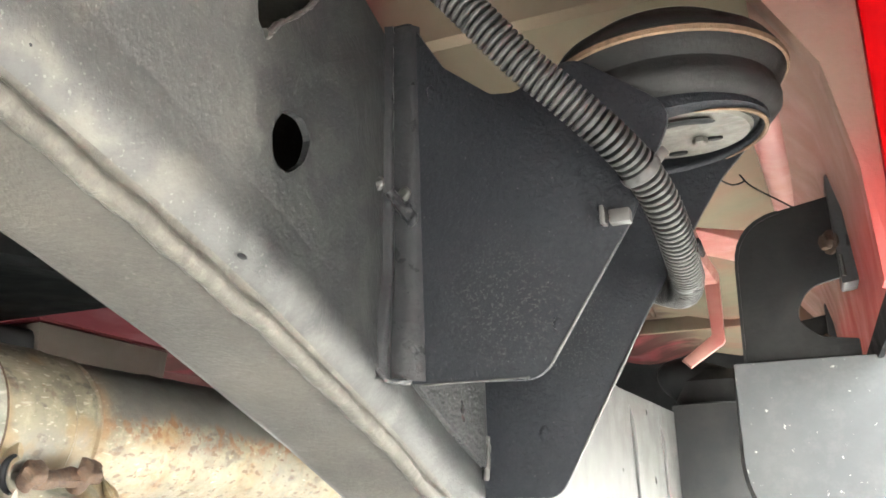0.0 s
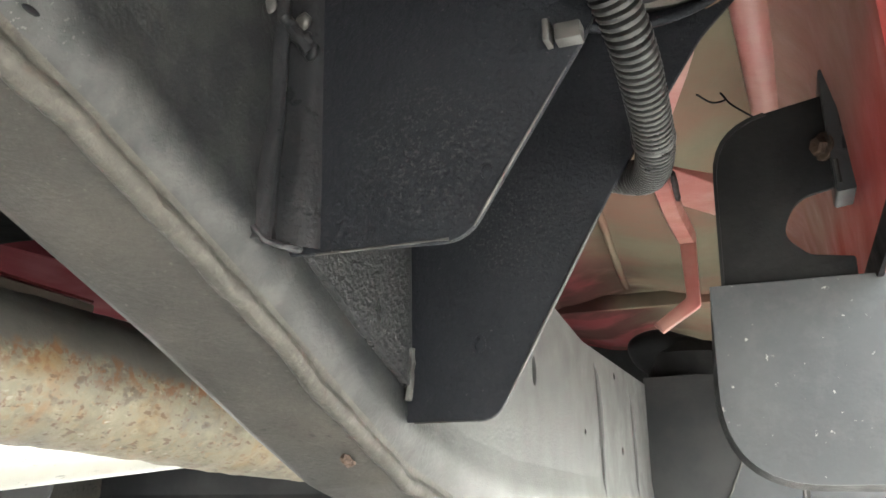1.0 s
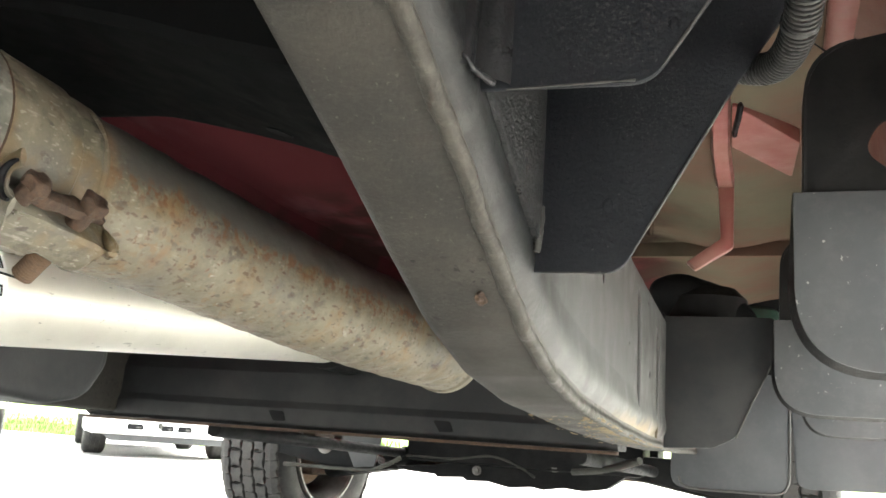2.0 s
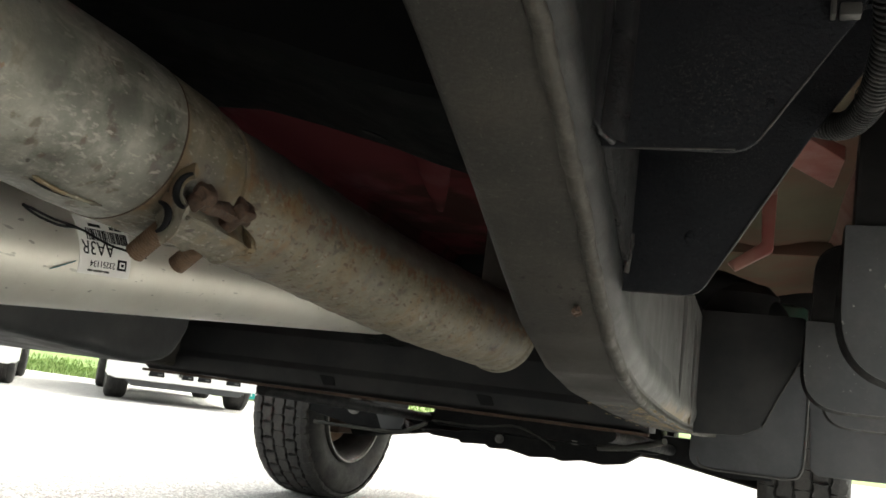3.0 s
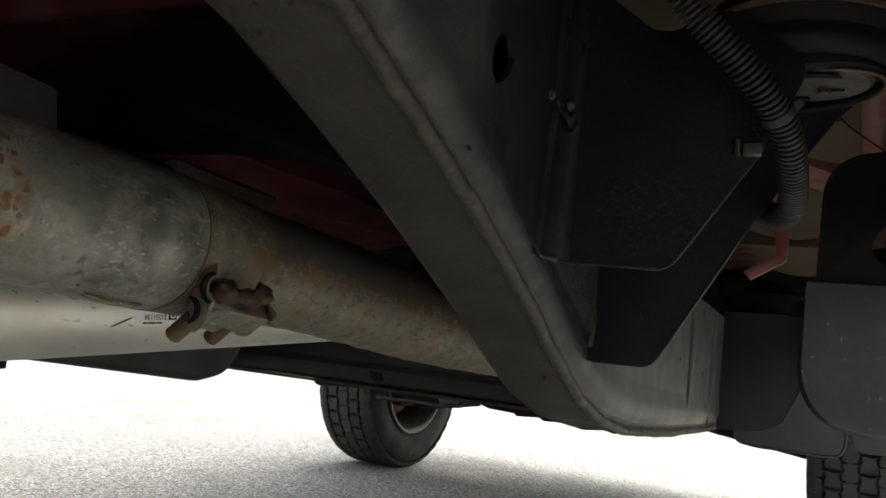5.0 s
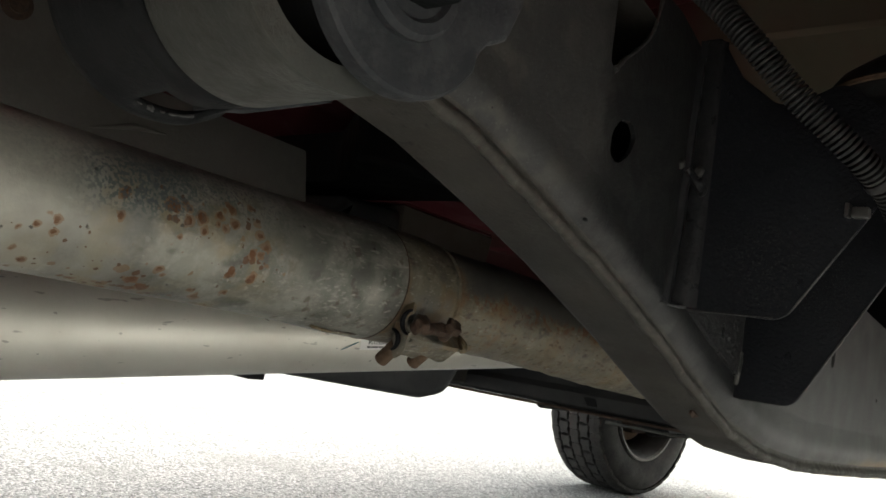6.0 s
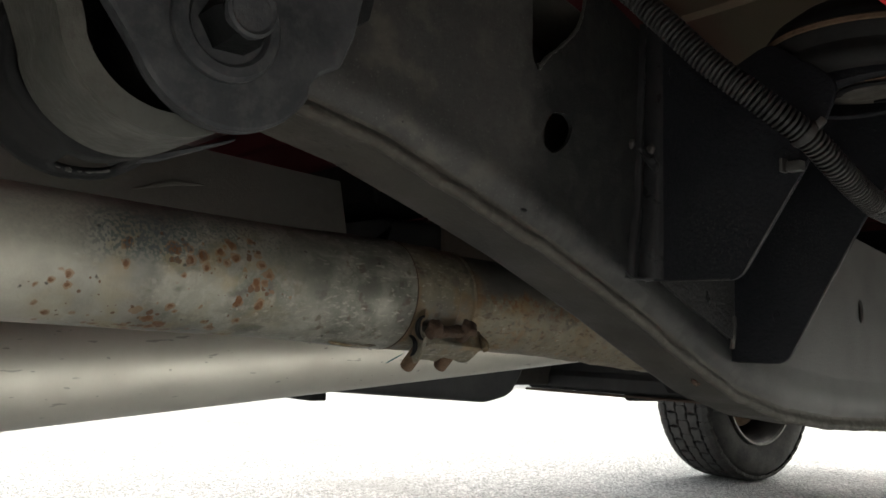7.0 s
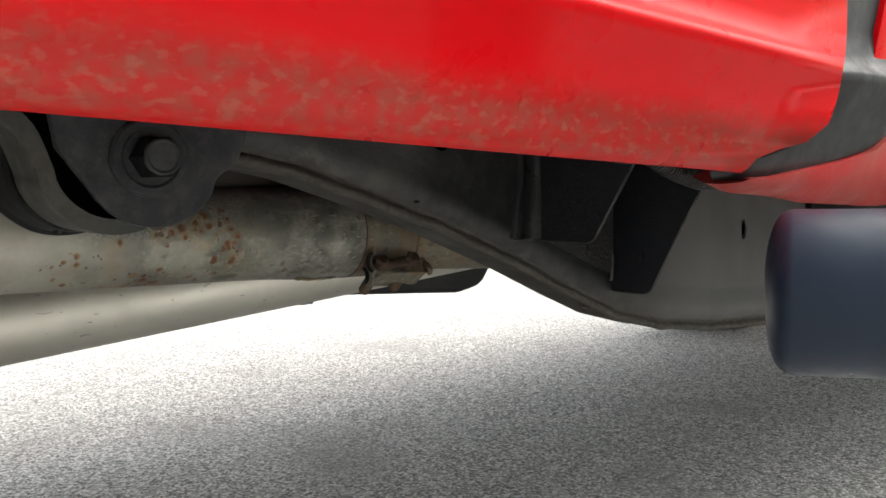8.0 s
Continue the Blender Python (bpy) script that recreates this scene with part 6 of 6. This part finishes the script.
    for i in range(260):
        y = 1.0 + 0.6 * rng.random() ** 1.4
        x = rng.uniform(XI, XO) if rng.random() < 0.35 else XO - rng.triangular(-0.003, 0.03, 0.0)
        bmesh.ops.create_icosphere(bm, subdivisions=1, radius=rng.uniform(0.0006, 0.0017), matrix=Matrix.Translation((x, y, curve_at(BOTTOM, y) + 0.0005)) @ Matrix.Diagonal((1.4, rng.uniform(1.2, 3), 0.4, 1)))
    part("caked_mud", bm, OCHRE, rail, "ochre mud caked on the rail")["kind"] = "stuff"


build_cross_and_tank()


def build_wheel(R=0.392, W=0.27):
    wh = new("front_wheel")
    wh.parent = truck
    wh["label"] = "all-terrain tyre on an alloy rim"
    h = W / 2
    prof = [(0.235, -h + 0.02), (0.26, -h + 0.002), (0.31, -h - 0.006), (0.35, -h + 0.002), (R - 0.026, -h + 0.014), (R - 0.018, -h + 0.036), (R - 0.016, 0), (R - 0.018, h - 0.036), (R - 0.026, h - 0.014), (0.35, h - 0.002), (0.31, h + 0.006), (0.26, h - 0.002), (0.235, h - 0.02)]
    M = pose(0, 0, 0, 0, 90, 0)
    part("tyre", lathe(prof, M, 72, closed=True), TYRE, wh)
    # tread blocks in five staggered rows
    nblk = 38
    step = 2 * math.pi * R / nblk
    for row, (c, w) in enumerate(((-0.106, 0.047), (-0.053, 0.046), (0, 0.046), (0.053, 0.046), (0.106, 0.047))):
        b = bmesh.new()
        L_ = step * 0.9
        k_ = 1 if row % 2 else -1
        outline = [(-w / 2, -L_ / 2), (-0.002, -L_ / 2 + 0.004 * k_), (w / 2 - 0.002, -L_ / 2), (w / 2 + 0.004, -L_ * 0.1), (w / 2 - 0.003, L_ * 0.18), (w / 2, L_ / 2), (0.003, L_ / 2 - 0.005 * k_), (-w / 2, L_ / 2), (-w / 2 + 0.005, L_ * 0.1), (-w / 2 - 0.002, -L_ * 0.15)]
        drop = [0.011 * max(0.0, (abs(x + c) - 0.1) / 0.028) for x, y in outline]
        lo = [b.verts.new((x + c, y, R - 0.026)) for x, y in outline]
        mid = [b.verts.new((x + c, y, R - 0.003 - q)) for (x, y), q in zip(outline, drop)]
        hi = [b.verts.new((x * 0.93 + c, y * 0.94, R - q)) for (x, y), q in zip(outline, drop)]
        b.faces.new(hi)
        n = len(outline)
        for k in range(n):
            b.faces.new((lo[k], lo[(k + 1) % n], mid[(k + 1) % n], mid[k]))
            b.faces.new((mid[k], mid[(k + 1) % n], hi[(k + 1) % n], hi[k]))
        first = finish("tread_block", b, TYRE, wh, smooth=0)
        for i in range(nblk):
            blk = first if i == 0 else new("tread_block", first.data)
            blk.parent = wh
            blk.matrix_basis = Matrix.Rotation(2 * math.pi * (i + 0.5 * (row % 2)) / nblk, 4, "X")
    part("rim", lathe([(0.238, -h + 0.022), (0.24, -h + 0.01), (0.228, -h + 0.006), (0.22, -h + 0.014), (0.214, -h + 0.04), (0.2, -h + 0.06), (0.198, 0.04), (0.206, h - 0.04), (0.216, h - 0.04), (0.228, h - 0.012), (0.238, h - 0.012), (0.238, h - 0.022), (0.222, h - 0.05), (0.212, 0.03), (0.212, -0.05), (0.226, -h + 0.045)], M, 64, closed=True), RIM, wh)
    for sgn in (-1, 1):
        part("rim_flange", lathe([(0.222, sgn * (h - 0.014)), (0.229, sgn * (h + 0.001)), (0.237, sgn * (h + 0.001)), (0.239, sgn * (h - 0.012))], M, 64, closed=True), BOLT, wh, "pale rim flange")
    part("rim_face", lathe([(0.09, h - 0.03), (0.2, h - 0.045), (0.2, h - 0.05), (0.09, h - 0.04)], M, 48, closed=True), RIM, wh)
    part("brake_disc", lathe([(0.06, -0.02), (0.165, -0.02), (0.165, 0.005), (0.06, 0.005)], M, 48, closed=True), RUSTLIGHT, wh)
    part("hub", lathe([(0.0, -0.06), (0.07, -0.06), (0.08, 0.02), (0.2, 0.07), (0.21, 0.08), (0, 0.085)], M, 40), BLACK, wh)
    part("knuckle", box(-0.11, -0.03, -0.07, 0.09, -0.12, 0.14, 0.02), RUST, wh)
    return wh


left = build_wheel()
left.matrix_basis = pose(-1.80, 3.44, 0.392, 0, 0, 180 - 4.5)
copy_thing(left, pose(0.115, 3.44, 0.392, 0, 0, -4.5))
for side, turn in ((-1, 180), (1, 0)):
    rear = copy_thing(left, pose(XC + side * 0.9, -1.15, 0.392, 0, 0, turn))
    rear.name = "rear_wheel"


def build_front():
    """Front suspension, engine and gearbox: dark lumps between the rails."""
    fs = new("front_suspension")
    fs.parent = truck
    fs["label"] = "dark front subframe with control arms and tie rods"
    for s in (-1, 1):
        x = XC + s * 0.62
        part("control_arm", tube(smooth_path([(XC + s * 0.36, 3.15, 0.4), (x, 3.3, 0.35), (XC + s * 0.88, 3.44, 0.3)], 6), [0.035] * 13, 12), BLACK, fs)
        part("control_arm", tube(smooth_path([(XC + s * 0.36, 3.7, 0.4), (x, 3.6, 0.35), (XC + s * 0.88, 3.46, 0.3)], 6), [0.035] * 13, 12), BLACK, fs)
        part("tie_rod", tube([(XC + s * 0.25, 3.2, 0.37), (XC + s * 0.86, 3.28, 0.36)], 0.014, 10), RUST, fs)
        part("torsion_bar", tube([(XC + s * 0.43, 1.9, 0.44), (XC + s * 0.46, 3.2, 0.39)], 0.017, 12), BLACK, fs)
        part("inner_fender", prism(rounded([(2.75, 0.55), (2.95, 0.72), (3.44, 0.87), (3.95, 0.72), (4.1, 0.55), (4.1, 1.2), (2.75, 1.2)], 0.06), "x", XC + s * 0.72 - 0.02, XC + s * 0.72 + 0.02, 0.002), FLAP, fs)
        part("fender", prism(rounded([(2.72, 0.62), (2.9, 0.62), (2.98, 0.75), (3.2, 0.9), (3.44, 0.93), (3.7, 0.9), (3.9, 0.75), (3.98, 0.6), (4.35, 0.6), (4.35, 1.25), (2.72, 1.3)], 0.04), "x", XC + s * 0.98 - 0.02, XC + s * 0.98 + 0.02, 0.006), REDPAINT, fs)
    part("subframe", box(XC - 0.42, XC + 0.42, 3.1, 3.3, 0.37, 0.5, 0.02), BLACK, fs)
    part("subframe", box(XC - 0.42, XC + 0.42, 3.6, 3.8, 0.37, 0.5, 0.02), BLACK, fs)
    part("skid_plate", prism(rounded([(3.2, 0.36), (3.9, 0.4), (4.2, 0.5), (4.2, 0.52), (3.9, 0.42), (3.2, 0.38)], 0), "x", XC - 0.35, XC + 0.35, 0.001), BLACK, fs)
    part("lower_arm_cover", prism([(-1.75, 0.44), (-1.75, 0.37), (-1.39, 0.308), (-1.26, 0.332), (-1.3, 0.36), (-1.45, 0.4)], "y", 3.06, 3.2, 0.004), BLACK, fs)
    part("axle_skid", prism([(-1.24, 0.345), (-1.2, 0.332), (-1.093, 0.328), (-1.085, 0.318), (-0.99, 0.325), (-0.974, 0.314), (-0.9, 0.318), (-0.818, 0.303), (-0.74, 0.312), (-0.7, 0.305), (-0.63, 0.317), (-0.56, 0.312), (-0.488, 0.324), (-0.414, 0.375), (-0.39, 0.44), (-0.9, 0.44), (-1.0, 0.385), (-1.1, 0.36)], "y", 3.12, 3.24, 0.003), BLACK, fs)
    part("lower_arm_cover", prism([(-0.36, 0.44), (-0.33, 0.36), (-0.2, 0.345), (-0.125, 0.332), (0.0, 0.34), (0.0, 0.44)], "y", 3.06, 3.2, 0.004), BLACK, fs)
    part("arm_rim", roughen(tube(smooth_path([(-1.664, 3.05, 0.322), (-1.484, 3.05, 0.322), (-1.317, 3.05, 0.327), (-1.24, 3.05, 0.355), (-1.201, 3.05, 0.377)], 8), 0.007, 10), 0.003, 30), STEELGREY, fs, "pale lower edge of the arm")
    part("arm_rim", roughen(tube(smooth_path([(-1.198, 3.1, 0.386), (-1.025, 3.1, 0.386), (-0.881, 3.1, 0.404), (-0.788, 3.1, 0.379), (-0.725, 3.1, 0.345)], 8), 0.004, 10), 0.003, 30), STEELGREY, fs)
    for x, y, z, r in ((-1.508, 3.045, 0.4, 0.022), (-0.937, 3.1, 0.352, 0.012), (-0.659, 3.1, 0.392, 0.018), (-1.42, 3.045, 0.405, 0.011)):
        part("arm_bolt", hexbolt((x, y + 0.016, z), (0, -1, 0), r, 0.014, r * 1.4), BOLT, fs)
    part("arm_gusset", prism([(-1.44, 0.445), (-1.38, 0.33), (-1.3, 0.338), (-1.28, 0.445)], "y", 3.048, 3.062, 0.003), GUARD, fs)
    part("brake_line", tube(smooth_path([(-0.42, 2.2, 0.4), (-0.36, 2.15, 0.408), (-0.3, 2.1, 0.422), (-0.25, 2.05, 0.438)], 6), 0.008, 10), STEELGREY, fs)
    part("front_bumper", box(XC - 0.95, XC + 0.95, 4.25, 4.4, 0.52, 0.85, 0.05), CHROME, fs)
    part("hood", box(XC - 0.95, XC + 0.95, 2.7, 4.3, 1.2, 1.28, 0.03), REDPAINT, fs)
    tr = new("gearbox")
    tr.parent = truck
    tr["label"] = "dark gearbox and engine sump"
    part("gearbox_case", tube(smooth_path([(XC, 1.6, 0.66), (XC, 1.9, 0.65), (XC, 2.4, 0.66), (XC, 2.7, 0.7)], 5), [0.09] * 5 + [0.14] * 5 + [0.2] * 6, 28), BLACK, tr)
    part("oil_pan", prism(rounded([(2.7, 0.56), (3.05, 0.5), (3.6, 0.52), (3.8, 0.7), (3.8, 1.1), (2.7, 1.1)], 0.04), "x", XC - 0.24, XC + 0.24, 0.02), BLACK, tr)
    rx = new("rear_axle")
    rx.parent = truck
    rx["label"] = "dark rear axle behind the camera"
    part("axle_tube", tube([(XC - 0.75, -1.15, 0.42), (XC + 0.75, -1.15, 0.42)], 0.05, 20), BLACK, rx)


build_front()


def build_parked_truck(name, place, turn, label):
    """A parked pickup facing the camera's truck: nose at -x, two axles 3 m apart."""
    pt = new(name)
    o = rounded([(-2.3, 0.42), (-2.3, 0.95), (-2.15, 1.05), (-0.95, 1.12), (-0.35, 1.66), (0.9, 1.7), (1.05, 1.1), (2.5, 1.1), (2.5, 0.5), (1.98, 0.46), (1.9, 0.66), (1.7, 0.8), (1.3, 0.8), (1.1, 0.66), (1.02, 0.42), (-1.02, 0.42), (-1.1, 0.66), (-1.3, 0.8), (-1.7, 0.8), (-1.9, 0.66), (-1.98, 0.42)], 0.05)
    part("body", prism(o, "y", -0.86, 0.86, 0.04), WHITEPAINT, pt)
    o = rounded([(-0.9, 0.29), (-0.8, 0.245), (0.8, 0.245), (0.9, 0.29), (0.9, 0.56), (-0.9, 0.56)], 0.03)
    bumper = part("bumper", prism(o, "x", -2.44, -2.28, 0.03, segs=3), WHITEPAINT, pt)
    for s in (-1, 1):
        part("bumper_corner", prism(rounded([(-2.4, 0.255), (-2.0, 0.32), (-1.98, 0.58), (-2.4, 0.58)], 0.03), "y", s * 0.84 - 0.04, s * 0.84 + 0.04, 0.02), WHITEPAINT, bumper)
        part("mud_flap", box(-1.12, -1.1, s * 0.72 - 0.13, s * 0.72 + 0.13, 0.2, 0.5, 0.006), FLAP, pt)
        part("headlamp", box(-2.33, -2.26, s * 0.68 - 0.15, s * 0.68 + 0.15, 0.68, 0.86, 0.03), CLIPGREY, pt)
    for y, w, z in ((0.36, 0.09, 0.335), (0.02, 0.07, 0.335), (-0.17, 0.08, 0.335), (-0.5, 0.09, 0.335)):
        part("bumper_slot", prism(rounded([(y - w, z - 0.03), (y + w, z - 0.03), (y + w * 0.85, z + 0.03), (y - w * 0.85, z + 0.03)], 0.012), "x", -2.446, -2.43, 0.003), INK, bumper)
        part("slot_bar", box(-2.452, -2.444, y - w * 0.7, y - w * 0.1, z - 0.012, z + 0.004, 0.003), CLIPGREY, bumper)
    part("tow_eye", lathe([(0.014, -0.03), (0.022, -0.03), (0.022, 0.03), (0.014, 0.03)], Matrix.Translation((-2.46, 0.1, 0.36)), 16, closed=True), STEELGREY, pt)
    o = rounded([(-0.72, 0.27), (-0.6, 0.175), (0.6, 0.175), (0.72, 0.27)], 0.025)
    part("valance", prism(o, "x", -2.36, -2.22, 0.02), GUARD, pt, "grey plastic valance below the bumper")
    part("grille", box(-2.32, -2.28, -0.45, 0.45, 0.64, 0.88, 0.02), INK, pt)
    part("windscreen", prism([(-0.93, 1.14), (-0.36, 1.64), (-0.4, 1.66), (-0.99, 1.14)], "y", -0.7, 0.7, 0.004), INK, pt)
    part("chassis", box(-1.9, 2.4, -0.5, 0.5, 0.36, 0.5, 0.03), BLACK, pt)
    for x in (-1.5, 1.5):
        part("axle", tube([(x, -0.66, 0.33), (x, 0.66, 0.33)], 0.04, 12), BLACK, pt)
        for y in (-0.72, 0.72):
            M = Matrix.Translation((x, y, 0.345)) @ pose(0, 0, 0, 90, 0, 0)
            w = part("wheel", lathe([(0.2, -0.115), (0.3, -0.125), (0.33, -0.11), (0.345, -0.085), (0.345, -0.052), (0.336, -0.05), (0.336, -0.042), (0.345, -0.04), (0.345, -0.006), (0.336, -0.004), (0.336, 0.004), (0.345, 0.006), (0.345, 0.04), (0.336, 0.042), (0.336, 0.05), (0.345, 0.052), (0.345, 0.085), (0.33, 0.11), (0.3, 0.125), (0.2, 0.115)], M, 40), TYRE, pt)
            part("rim", lathe([(0.2, -0.115), (0.19, -0.06), (0.05, -0.05), (0, -0.05)], M, 24), RIM, w)
            part("rim", lathe([(0.2, 0.115), (0.19, 0.06), (0.05, 0.05), (0, 0.05)], M, 24), RIM, w)
    pt.matrix_basis = pose(*place, 0, 0, turn)
    tagged(pt, label, "truck")
    return pt


build_parked_truck("parked_pickup", (-7.81, 10.106, 0), 133.6, "white pickup truck parked further down the lot")
build_parked_truck("parked_pickup", (-10.056, 8.57, 0), 133.6, "white pickup truck with dark flaps parked beside another")


def build_lot_sign():
    """A low teal sign board with pale lettering, on two short legs."""
    sg = new("sign_board")
    part("board", box(-0.2, 0.2, -0.012, 0.012, 0.05, 0.2, 0.006), TEALSIGN, sg)
    for x, w in ((-0.08, 0.035), (-0.02, 0.02), (0.06, 0.04)):
        part("print_bar", box(x - w / 2, x + w / 2, -0.017, -0.011, 0.095, 0.155, 0.002), WHITEPAINT, sg)
    for x in (-0.15, 0.15):
        part("leg", box(x - 0.015, x + 0.015, -0.01, 0.01, -0.02, 0.06, 0.003), STEELGREY, sg)
    sg.matrix_basis = pose(-8.1, 12.85, 0, 0, 0, 32)
    tagged(sg, "low teal sign board with pale print at the lot's edge", "sign")


build_lot_sign()
